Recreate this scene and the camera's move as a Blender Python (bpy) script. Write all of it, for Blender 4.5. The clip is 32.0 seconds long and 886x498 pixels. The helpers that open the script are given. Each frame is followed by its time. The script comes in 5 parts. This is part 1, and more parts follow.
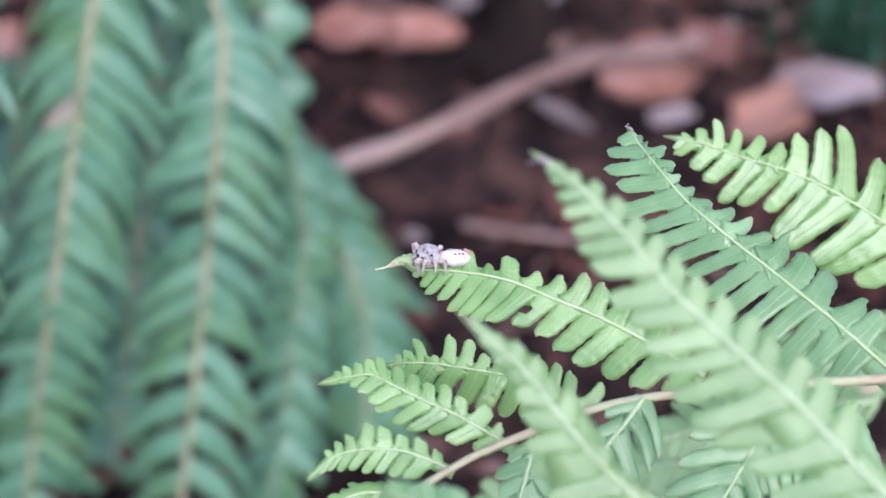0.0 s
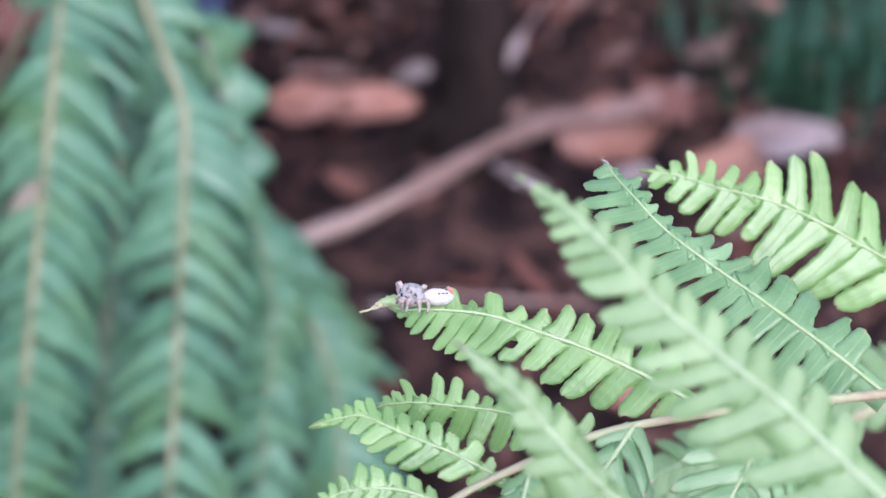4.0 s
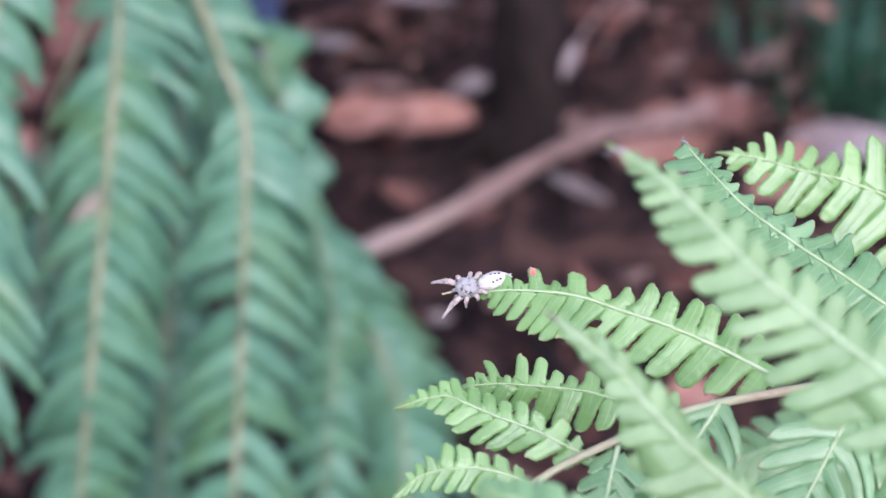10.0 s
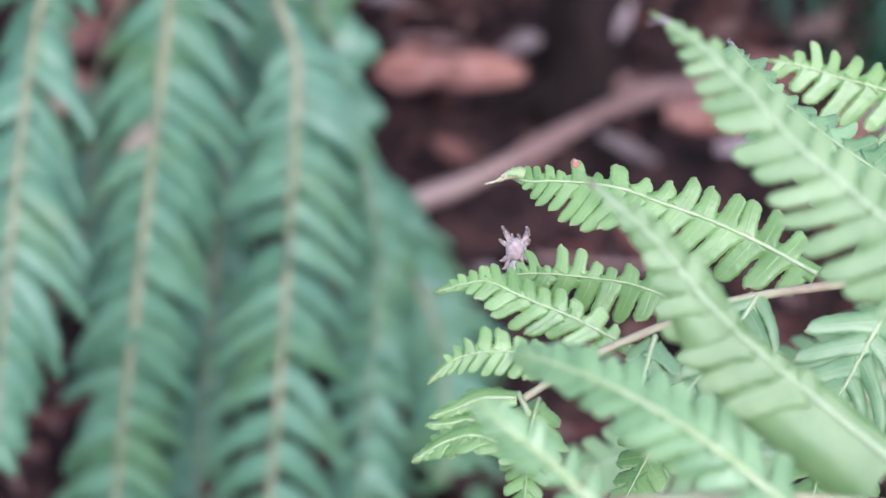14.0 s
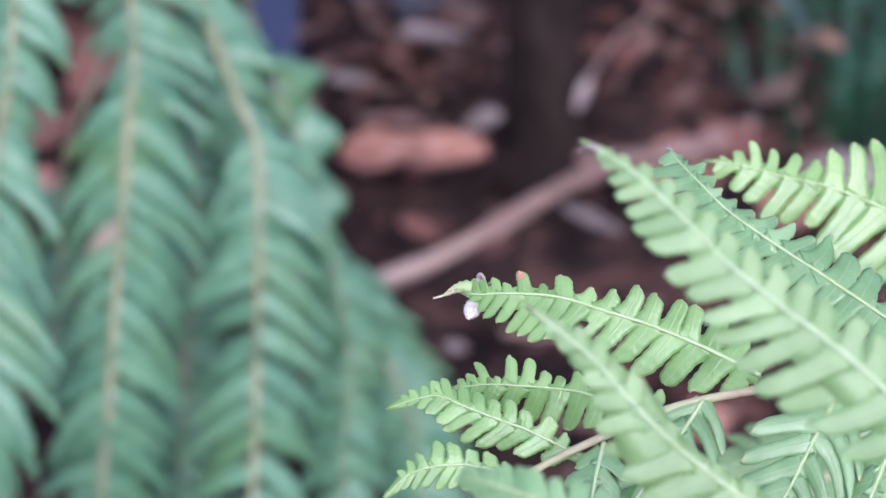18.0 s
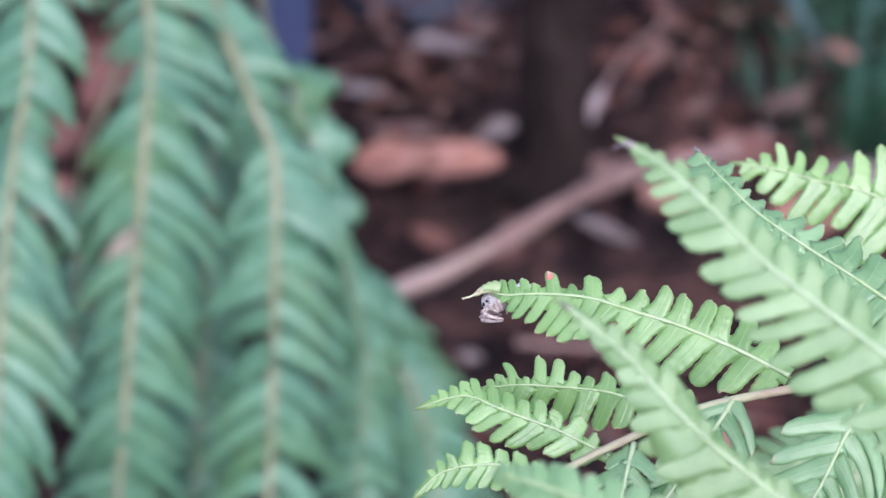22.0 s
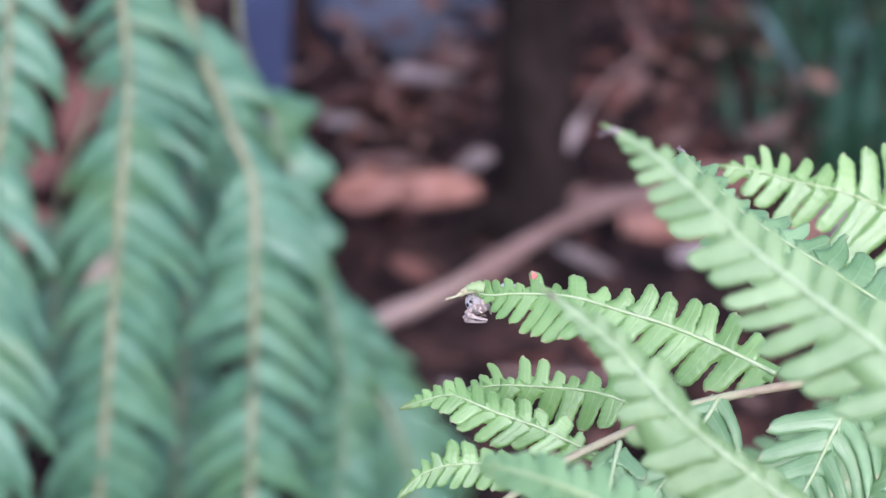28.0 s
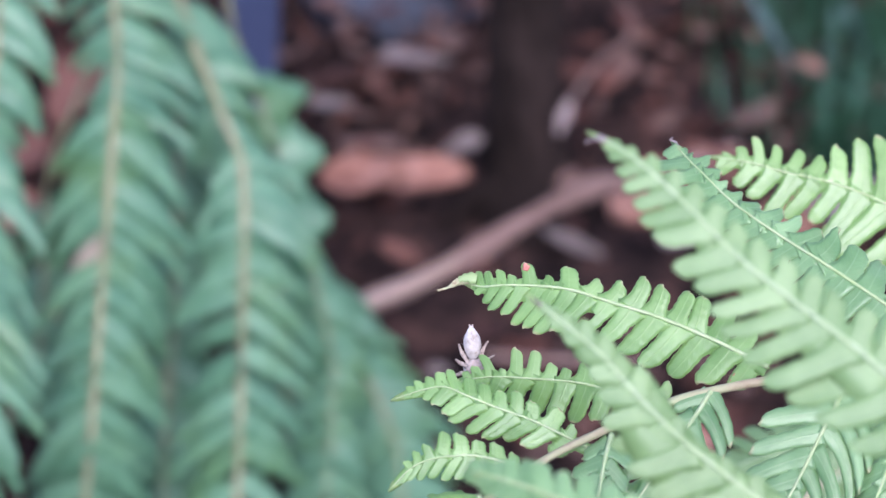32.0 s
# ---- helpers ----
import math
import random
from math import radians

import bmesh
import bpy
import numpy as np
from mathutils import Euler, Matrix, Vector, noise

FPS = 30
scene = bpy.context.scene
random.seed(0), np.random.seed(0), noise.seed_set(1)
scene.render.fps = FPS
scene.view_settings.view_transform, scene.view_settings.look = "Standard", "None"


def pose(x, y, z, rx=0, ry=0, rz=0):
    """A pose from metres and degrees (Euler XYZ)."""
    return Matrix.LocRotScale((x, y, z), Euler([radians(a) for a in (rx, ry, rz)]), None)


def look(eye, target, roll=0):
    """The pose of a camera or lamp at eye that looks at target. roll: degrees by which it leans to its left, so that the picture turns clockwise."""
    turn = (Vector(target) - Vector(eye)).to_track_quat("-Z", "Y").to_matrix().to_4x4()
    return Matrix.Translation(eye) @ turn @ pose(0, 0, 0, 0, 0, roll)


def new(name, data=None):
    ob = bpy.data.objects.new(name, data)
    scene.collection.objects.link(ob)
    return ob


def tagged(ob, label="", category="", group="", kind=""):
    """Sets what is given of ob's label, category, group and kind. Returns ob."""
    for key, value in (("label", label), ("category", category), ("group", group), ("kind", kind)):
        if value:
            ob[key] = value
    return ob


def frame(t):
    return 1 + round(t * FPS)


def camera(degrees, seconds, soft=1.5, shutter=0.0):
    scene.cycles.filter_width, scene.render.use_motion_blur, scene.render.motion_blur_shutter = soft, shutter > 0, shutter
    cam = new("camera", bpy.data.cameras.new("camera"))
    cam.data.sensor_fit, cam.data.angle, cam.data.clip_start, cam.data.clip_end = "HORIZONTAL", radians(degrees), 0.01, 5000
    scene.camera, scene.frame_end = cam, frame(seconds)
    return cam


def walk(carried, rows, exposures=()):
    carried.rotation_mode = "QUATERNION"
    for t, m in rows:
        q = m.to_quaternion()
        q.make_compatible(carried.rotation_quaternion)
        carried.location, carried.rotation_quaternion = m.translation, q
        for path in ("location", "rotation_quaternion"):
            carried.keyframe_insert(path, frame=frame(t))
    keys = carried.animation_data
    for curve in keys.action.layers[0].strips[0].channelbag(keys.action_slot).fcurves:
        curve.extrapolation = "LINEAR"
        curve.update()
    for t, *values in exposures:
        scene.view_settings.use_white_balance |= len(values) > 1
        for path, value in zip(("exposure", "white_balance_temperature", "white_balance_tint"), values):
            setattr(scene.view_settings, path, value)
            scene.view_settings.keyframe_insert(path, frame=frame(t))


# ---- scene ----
cam = camera(12, 32.0)
PATH = [
    (0, (0.01664, 0.09708, 0.52561), (0.00837, 0.44790, 0.16944), 1.537),
    (0.5, (0.01528, 0.09752, 0.52627), (0.00769, 0.44899, 0.17074), 1.605),
    (1, (0.01578, 0.09742, 0.52492), (0.00760, 0.45046, 0.17096), 1.270),
    (1.5, (0.01507, 0.09609, 0.52520), (0.00816, 0.45041, 0.17248), 1.292),
    (2, (0.01431, 0.09616, 0.52288), (0.00759, 0.45183, 0.17152), 1.349),
    (2.5, (0.01471, 0.09639, 0.52262), (0.00709, 0.45138, 0.17059), 1.313),
    (4.5, (0.01240, 0.09117, 0.52153), (0.00835, 0.45258, 0.17604), -1.282),
    (5, (0.01160, 0.09232, 0.51892), (0.00203, 0.45462, 0.17446), -1.981),
    (5.5, (0.01165, 0.09397, 0.51795), (0.00057, 0.45574, 0.17299), -1.973),
    (6, (0.01157, 0.09523, 0.51846), (0.00379, 0.45583, 0.17219), -1.486),
    (6.5, (0.01178, 0.09401, 0.51858), (0.00517, 0.45433, 0.17198), -1.220),
    (7, (0.01253, 0.09339, 0.51897), (0.00558, 0.45328, 0.17195), -1.444),
    (7.5, (0.01262, 0.09224, 0.51869), (0.00582, 0.45316, 0.17273), -1.554),
    (8, (0.01134, 0.09327, 0.51743), (0.00608, 0.45440, 0.17166), -1.265),
    (8.5, (0.01121, 0.09117, 0.51885), (0.00588, 0.45261, 0.17340), -1.464),
    (9, (0.01161, 0.08998, 0.51854), (0.00574, 0.45200, 0.17371), -1.517),
    (9.5, (0.01011, 0.08932, 0.51908), (0.00450, 0.45124, 0.17414), -1.442),
    (10, (0.00858, 0.08857, 0.51738), (0.00283, 0.45174, 0.17376), -1.614),
    (10.5, (0.00895, 0.08870, 0.51535), (0.00230, 0.45263, 0.17255), -1.926),
    (11, (0.00773, 0.08874, 0.51582), (0.00101, 0.45208, 0.17240), -0.662),
    (11.5, (0.00754, 0.08783, 0.51672), (0.00028, 0.45086, 0.17299), 0.826),
    (12, (0.01038, 0.08511, 0.51616), (-0.00042, 0.44906, 0.17348), -0.644),
    (12.5, (0.01262, 0.08125, 0.51424), (-0.00033, 0.44677, 0.17332), -0.277),
    (13, (0.01365, 0.08012, 0.51214), (-0.00020, 0.44568, 0.17130), -0.660),
    (13.5, (0.01069, 0.08050, 0.50842), (-0.00170, 0.44626, 0.16774), -0.489),
    (14, (0.00953, 0.07797, 0.50946), (-0.00248, 0.44336, 0.16835), -0.665),
    (14.5, (0.01058, 0.08190, 0.51239), (-0.00137, 0.44335, 0.16712), -0.274),
    (15, (0.01009, 0.08324, 0.52018), (0.00137, 0.44247, 0.17250), -0.611),
    (15.5, (0.01145, 0.08361, 0.52032), (0.00263, 0.44672, 0.17670), -1.735),
    (17.5, (0.01287, 0.07972, 0.51910), (0.00324, 0.44704, 0.18001), -2.427),
    (18, (0.01377, 0.07705, 0.52065), (0.00291, 0.44524, 0.18254), -2.760),
    (18.5, (0.01245, 0.07742, 0.51909), (0.00283, 0.44637, 0.18177), -2.427),
    (19, (0.01215, 0.07773, 0.51867), (0.00300, 0.44679, 0.18146), -2.568),
    (19.5, (0.01172, 0.07797, 0.51821), (0.00318, 0.44703, 0.18098), -2.380),
    (20, (0.01155, 0.07501, 0.51993), (0.00332, 0.44488, 0.18358), -2.438),
    (20.5, (0.01231, 0.07234, 0.52224), (0.00328, 0.44235, 0.18607), -2.668),
    (21, (0.01211, 0.07183, 0.52221), (0.00194, 0.44247, 0.18677), -2.819),
    (21.5, (0.01045, 0.07512, 0.51925), (0.00012, 0.44524, 0.18324), -2.719),
    (22, (0.01057, 0.07570, 0.51934), (0.00025, 0.44557, 0.18305), -2.651),
    (22.5, (0.01159, 0.07207, 0.52123), (0.00012, 0.44279, 0.18591), -2.784),
    (23, (0.01155, 0.07031, 0.52122), (-0.00058, 0.44205, 0.18706), -2.830),
    (23.5, (0.01166, 0.07277, 0.52179), (-0.00032, 0.44319, 0.18616), -2.871),
    (24, (0.01123, 0.07409, 0.52049), (0.00042, 0.44452, 0.18482), -2.714),
    (24.5, (0.01084, 0.07306, 0.51972), (0.00072, 0.44444, 0.18509), -2.816),
    (25, (0.00934, 0.07358, 0.51780), (0.00110, 0.44598, 0.18425), -2.444),
    (25.5, (0.00968, 0.07349, 0.51781), (0.00152, 0.44582, 0.18419), -2.345),
    (27.5, (0.01176, 0.07135, 0.51704), (0.00230, 0.44535, 0.18532), -2.997),
    (28, (0.00946, 0.07364, 0.51292), (0.00243, 0.44862, 0.18226), -2.560),
    (28.5, (0.01072, 0.07276, 0.51228), (0.00352, 0.44740, 0.18123), -2.393),
    (29, (0.01379, 0.07240, 0.51506), (0.00448, 0.44581, 0.18268), -2.590),
    (29.5, (0.01238, 0.07144, 0.52009), (0.00377, 0.44320, 0.18584), -2.849),
    (30, (0.01281, 0.07074, 0.52080), (0.00365, 0.44267, 0.18676), -2.773),
    (30.5, (0.01170, 0.07102, 0.52067), (0.00357, 0.44271, 0.18633), -2.554),
    (31, (0.01080, 0.07010, 0.51710), (0.00340, 0.44368, 0.18486), -2.319),
    (31.5, (0.00988, 0.07157, 0.51626), (0.00371, 0.44474, 0.18353), -2.348),
    (32, (0.00876, 0.07502, 0.51396), (0.00350, 0.44790, 0.18089), -2.133),
]
walk(cam, [(t, look(eye, target, roll)) for t, eye, target, roll in PATH],
     exposures=[(0, 1.75, 5700, 25), (32, 1.75, 5700, 25)])
cam.data.dof.use_dof = True
cam.data.dof.focus_distance = 0.399
cam.data.dof.aperture_fstop = 39.0

# ---- light: soft daylight from an overcast sky ----
world = bpy.data.worlds.new("world")
scene.world = world
world.use_nodes = True
wn, wl = world.node_tree.nodes, world.node_tree.links
sky = wn.new("ShaderNodeTexSky")
sky.sky_type = "NISHITA"
sky.sun_disc = False
sky.sun_elevation = radians(58)
sky.sun_rotation = radians(150)
sky.air_density, sky.dust_density = 1.0, 3.0
wn["Background"].inputs["Strength"].default_value = 0.11
wl.new(sky.outputs["Color"], wn["Background"].inputs["Color"])
sun = new("sun", bpy.data.lights.new("sun", "SUN"))
sun.data.energy = 1.1
sun.data.angle = radians(35)
sun.data.color = (1.0, 0.96, 0.9)
sun.matrix_world = look((0.03, -0.75, 1.3), (0.02, 0.3, 0.1))


# ---- materials ----
def mat(name):
    m = bpy.data.materials.new(name)
    m.use_nodes = True
    return m, m.node_tree.nodes, m.node_tree.links, m.node_tree.nodes["Principled BSDF"]


def ramp(nodes, stops):
    r = nodes.new("ShaderNodeValToRGB")
    while len(r.color_ramp.elements) < len(stops):
        r.color_ramp.elements.new(0.5)
    for e, (p, c) in zip(r.color_ramp.elements, stops):
        e.position, e.color = p, (*c, 1)
    return r


def noisy(name, stops, scale, rough=0.8, bump=0.3, fine=6.0, spec=0.3, vary=0.0, detail=5.0, stretch=None):
    """Two scales of noise through a colour ramp, with a bump of the finer one."""
    m, n, l, b = mat(name)
    co = n.new("ShaderNodeTexCoord")
    src = co.outputs["Object"]
    if stretch:
        mp = n.new("ShaderNodeMapping")
        mp.inputs["Scale"].default_value = stretch
        l.new(src, mp.inputs["Vector"])
        src = mp.outputs["Vector"]
    a, f = n.new("ShaderNodeTexNoise"), n.new("ShaderNodeTexNoise")
    a.inputs["Scale"].default_value, a.inputs["Detail"].default_value = scale, detail
    f.inputs["Scale"].default_value, f.inputs["Detail"].default_value = scale * fine, 4
    for t in (a, f):
        l.new(src, t.inputs["Vector"])
    mix = n.new("ShaderNodeMath")
    mix.operation = "MULTIPLY_ADD"
    l.new(f.outputs["Fac"], mix.inputs[0])
    mix.inputs[1].default_value = 0.35
    l.new(a.outputs["Fac"], mix.inputs[2])
    last = mix.outputs[0]
    if vary:
        isl = n.new("ShaderNodeNewGeometry")
        v = n.new("ShaderNodeMath")
        v.operation = "MULTIPLY_ADD"
        l.new(isl.outputs["Random Per Island"], v.inputs[0])
        v.inputs[1].default_value = vary
        sub = n.new("ShaderNodeMath")
        sub.operation = "SUBTRACT"
        l.new(last, sub.inputs[0])
        sub.inputs[1].default_value = vary / 2
        l.new(sub.outputs[0], v.inputs[2])
        last = v.outputs[0]
    r = ramp(n, stops)
    l.new(last, r.inputs["Fac"])
    l.new(r.outputs["Color"], b.inputs["Base Color"])
    b.inputs["Roughness"].default_value = rough
    b.inputs["Specular IOR Level"].default_value = spec
    bp = n.new("ShaderNodeBump")
    bp.inputs["Strength"].default_value, bp.inputs["Distance"].default_value = bump, 0.001
    l.new(f.outputs["Fac"], bp.inputs["Height"])
    l.new(bp.outputs["Normal"], b.inputs["Normal"])
    return m


def leafy(name, dark, light, vein, rough=0.42, trans=0.3, tip=None, vein_w=0.05, spec=0.45, veins=0.26, specks=False, patch=None):
    """Green blade: colour wanders over the surface, a pale vein down the middle, faint side veins, light through it."""
    m, n, l, b = mat(name)
    co = n.new("ShaderNodeTexCoord")
    geo = n.new("ShaderNodeObjectInfo")
    a = n.new("ShaderNodeTexNoise")
    a.inputs["Scale"].default_value, a.inputs["Detail"].default_value = 260, 4
    l.new(co.outputs["Object"], a.inputs["Vector"])
    add = n.new("ShaderNodeMath")
    add.operation = "MULTIPLY_ADD"
    l.new(geo.outputs["Random"], add.inputs[0])
    add.inputs[1].default_value = 0.35
    l.new(a.outputs["Fac"], add.inputs[2])
    r = ramp(n, [(0.4, dark), (0.95, light)])
    l.new(add.outputs[0], r.inputs["Fac"])
    uv = n.new("ShaderNodeSeparateXYZ")
    l.new(co.outputs["UV"], uv.inputs[0])
    # distance from the middle vein
    d = n.new("ShaderNodeMath")
    d.operation = "SUBTRACT"
    l.new(uv.outputs["Y"], d.inputs[0])
    d.inputs[1].default_value = 0.5
    ab = n.new("ShaderNodeMath")
    ab.operation = "ABSOLUTE"
    l.new(d.outputs[0], ab.inputs[0])
    vr = ramp(n, [(0.0, (1, 1, 1)), (vein_w, (0, 0, 0))])
    l.new(ab.outputs[0], vr.inputs["Fac"])
    # side veins slant away from the middle one
    sl = n.new("ShaderNodeMath")
    sl.operation = "MULTIPLY_ADD"
    l.new(ab.outputs[0], sl.inputs[0])
    sl.inputs[1].default_value = -0.7
    l.new(uv.outputs["X"], sl.inputs[2])
    sm = n.new("ShaderNodeMath")
    sm.operation = "MULTIPLY"
    l.new(sl.outputs[0], sm.inputs[0])
    sm.inputs[1].default_value = 44.0
    sn = n.new("ShaderNodeMath")
    sn.operation = "SINE"
    l.new(sm.outputs[0], sn.inputs[0])
    sr = ramp(n, [(0.72, (0, 0, 0)), (1.0, (0.22, 0.22, 0.22))])
    l.new(sn.outputs[0], sr.inputs["Fac"])
    mx = n.new("ShaderNodeMath")
    mx.operation = "MAXIMUM"
    l.new(vr.outputs["Color"], mx.inputs[0])
    l.new(sr.outputs["Color"], mx.inputs[1])
    # thin pale margin
    rim = ramp(n, [(0.45, (0, 0, 0)), (0.5, (0.9, 0.9, 0.9))])
    l.new(ab.outputs[0], rim.inputs["Fac"])
    mm = n.new("ShaderNodeMath")
    mm.operation = "MAXIMUM"
    l.new(mx.outputs[0], mm.inputs[0])
    l.new(rim.outputs["Color"], mm.inputs[1])
    vm = n.new("ShaderNodeMath")
    vm.operation = "MULTIPLY"
    l.new(mm.outputs[0], vm.inputs[0])
    vm.inputs[1].default_value = veins
    c = n.new("ShaderNodeMix")
    c.data_type = "RGBA"
    l.new(vm.outputs[0], c.inputs["Factor"])
    l.new(r.outputs["Color"], c.inputs["A"])
    c.inputs["B"].default_value = (*vein, 1)
    last = c.outputs["Result"]
    if patch:
        # broad yellowish patches
        pn = n.new("ShaderNodeTexNoise")
        pn.inputs["Scale"].default_value, pn.inputs["Detail"].default_value = 75, 2
        l.new(co.outputs["Object"], pn.inputs["Vector"])
        pr = ramp(n, [(0.5, (0, 0, 0)), (0.7, (0.75, 0.75, 0.75))])
        l.new(pn.outputs["Fac"], pr.inputs["Fac"])
        c4 = n.new("ShaderNodeMix")
        c4.data_type = "RGBA"
        l.new(pr.outputs["Color"], c4.inputs["Factor"])
        l.new(last, c4.inputs["A"])
        c4.inputs["B"].default_value = (*patch, 1)
        last = c4.outputs["Result"]
    if tip:
        # dry brown at the far end of some blades
        ts = n.new("ShaderNodeMath")
        ts.operation = "MULTIPLY_ADD"
        l.new(a.outputs["Fac"], ts.inputs[0])
        ts.inputs[1].default_value = 0.3
        l.new(uv.outputs["X"], ts.inputs[2])
        tr = ramp(n, [(1.08, (0, 0, 0)), (1.16, (1, 1, 1))])
        tr.color_ramp.elements[0].position, tr.color_ramp.elements[1].position = 0.93, 1.0
        sc = n.new("ShaderNodeMath")
        sc.operation = "MULTIPLY"
        l.new(ts.outputs[0], sc.inputs[0])
        sc.inputs[1].default_value = 0.85
        l.new(sc.outputs[0], tr.inputs["Fac"])
        c2 = n.new("ShaderNodeMix")
        c2.data_type = "RGBA"
        l.new(tr.outputs["Color"], c2.inputs["Factor"])
        l.new(last, c2.inputs["A"])
        c2.inputs["B"].default_value = (*tip, 1)
        last = c2.outputs["Result"]
    if specks:
        # tan, slightly scorched ends
        sp = n.new("ShaderNodeMath")
        sp.operation = "MULTIPLY_ADD"
        l.new(a.outputs["Fac"], sp.inputs[0])
        sp.inputs[1].default_value = 0.16
        l.new(uv.outputs["X"], sp.inputs[2])
        spr = ramp(n, [(0.0, (0, 0, 0)), (1.0, (0.8, 0.8, 0.8))])
        spm = n.new("ShaderNodeMapRange")
        spm.inputs["From Min"].default_value, spm.inputs["From Max"].default_value = 1.03, 1.09
        l.new(sp.outputs[0], spm.inputs["Value"])
        l.new(spm.outputs["Result"], spr.inputs["Fac"])
        c3 = n.new("ShaderNodeMix")
        c3.data_type = "RGBA"
        l.new(spr.outputs["Color"], c3.inputs["Factor"])
        l.new(last, c3.inputs["A"])
        c3.inputs["B"].default_value = (0.4, 0.36, 0.2, 1)
        last = c3.outputs["Result"]
    l.new(last, b.inputs["Base Color"])
    b.inputs["Roughness"].default_value = rough
    b.inputs["Specular IOR Level"].default_value = spec
    bp = n.new("ShaderNodeBump")
    bp.inputs["Strength"].default_value, bp.inputs["Distance"].default_value = 0.4, 0.00022
    wr = n.new("ShaderNodeTexNoise")
    wr.inputs["Scale"].default_value, wr.inputs["Detail"].default_value = 700, 2
    l.new(co.outputs["Object"], wr.inputs["Vector"])
    hg = n.new("ShaderNodeMath")
    hg.operation = "MULTIPLY_ADD"
    l.new(mx.outputs[0], hg.inputs[0])
    hg.inputs[1].default_value = 0.25
    l.new(wr.outputs["Fac"], hg.inputs[2])
    l.new(hg.outputs[0], bp.inputs["Height"])
    l.new(bp.outputs["Normal"], b.inputs["Normal"])
    t = n.new("ShaderNodeBsdfTranslucent")
    l.new(last, t.inputs["Color"])
    ms = n.new("ShaderNodeMixShader")
    ms.inputs[0].default_value = trans
    l.new(b.outputs[0], ms.inputs[1])
    l.new(t.outputs[0], ms.inputs[2])
    l.new(ms.outputs[0], n["Material Output"].inputs["Surface"])
    return m


M_FERN = leafy("fresh_fern_blade", (0.1098, 0.2359, 0.0810), (0.2286, 0.3875, 0.1710), (0.3330, 0.4774, 0.2610), rough=0.31, trans=0.26, spec=0.65, specks=True)
M_FERN_YOUNG = leafy("young_fern_blade", (0.1112, 0.2411, 0.0530), (0.2373, 0.4065, 0.1310), (0.3523, 0.5105, 0.1990), rough=0.31, trans=0.28, spec=0.65, specks=True)
M_FERN_PALE = leafy("pale_fern_blade", (0.1227, 0.2353, 0.0761), (0.2262, 0.3544, 0.1468), (0.3164, 0.4261, 0.2273), rough=0.45, trans=0.28, spec=0.6)
M_FERN_DRY = leafy("fern_blade_dry_tip", (0.1892, 0.2924, 0.0946), (0.2924, 0.4042, 0.1720), (0.3870, 0.4730, 0.2150), trans=0.3, tip=(0.27, 0.16, 0.11))
M_RIB_PALE = noisy("pale_fern_midrib", [(0.5, (0.27, 0.37, 0.19)), (0.8, (0.34, 0.43, 0.26))], 400, rough=0.5, bump=0.2)
M_RIB = noisy("fern_midrib", [(0.5, (0.27, 0.37, 0.16)), (0.8, (0.36, 0.44, 0.24))], 400, rough=0.5, bump=0.2)
M_RACHIS = noisy("fern_stem", [(0.3, (0.20, 0.13, 0.09)), (0.6, (0.30, 0.27, 0.16)), (0.85, (0.32, 0.36, 0.19))], 150, rough=0.55, bump=0.3)
M_LADDER = leafy("shade_fern_blade", (0.0686, 0.1772, 0.0958), (0.1294, 0.2699, 0.1545), (0.1666, 0.2884, 0.1875), rough=0.38, trans=0.3, veins=0.4, vein_w=0.04, spec=0.55, patch=(0.088, 0.182, 0.064))
M_LADDER_RIB = noisy("shade_fern_midrib", [(0.45, (0.085, 0.1, 0.06)), (0.6, (0.17, 0.185, 0.098)), (0.8, (0.24, 0.235, 0.14))], 160, rough=0.6)
M_LADDER_DRY = noisy("withered_leaflet", [(0.4, (0.12, 0.115, 0.075)), (0.7, (0.18, 0.16, 0.11)), (0.9, (0.22, 0.19, 0.15))], 150, rough=0.8)
M_DRY = noisy("withered_tip", [(0.5, (0.25, 0.17, 0.11)), (0.62, (0.42, 0.41, 0.24)), (0.76, (0.43, 0.45, 0.27))], 900, rough=0.8)
M_WITHER = noisy("shrivelled_tip", [(0.55, (0.10, 0.075, 0.08)), (0.8, (0.36, 0.32, 0.3))], 900, rough=0.8)
M_RED = noisy("red_blemish", [(0.5, (0.40, 0.13, 0.10)), (0.85, (0.56, 0.28, 0.22))], 900, rough=0.7)
M_SOIL = noisy("dark_soil", [(0.56, (0.0121, 0.0090, 0.0086)), (0.68, (0.0284, 0.0185, 0.0167)), (0.82, (0.0672, 0.0380, 0.0310))], 110, rough=0.95, bump=1.0, spec=0.03)
M_MULCH = noisy("bark_mulch", [(0.3, (0.0105, 0.0080, 0.0075)), (0.6, (0.0357, 0.0195, 0.0174)), (0.78, (0.0945, 0.0410, 0.0320)), (0.95, (0.1050, 0.0550, 0.0442)), (1.0, (0.1313, 0.0840, 0.0714))], 90, rough=0.95, bump=0.8, vary=0.95, spec=0.06)
M_STICK = noisy("weathered_branch", [(0.3, (0.0630, 0.0380, 0.0310)), (0.6, (0.1575, 0.1000, 0.0827)), (0.9, (0.2625, 0.1850, 0.1598))], 70, rough=0.85, bump=0.6, stretch=(0.25, 1, 1))
M_BARE = noisy("bare_weathered_wood", [(0.35, (0.1365, 0.0900, 0.0705)), (0.6, (0.2520, 0.1800, 0.1457)), (0.85, (0.3255, 0.2500, 0.2068))], 60, rough=0.85, bump=0.5)
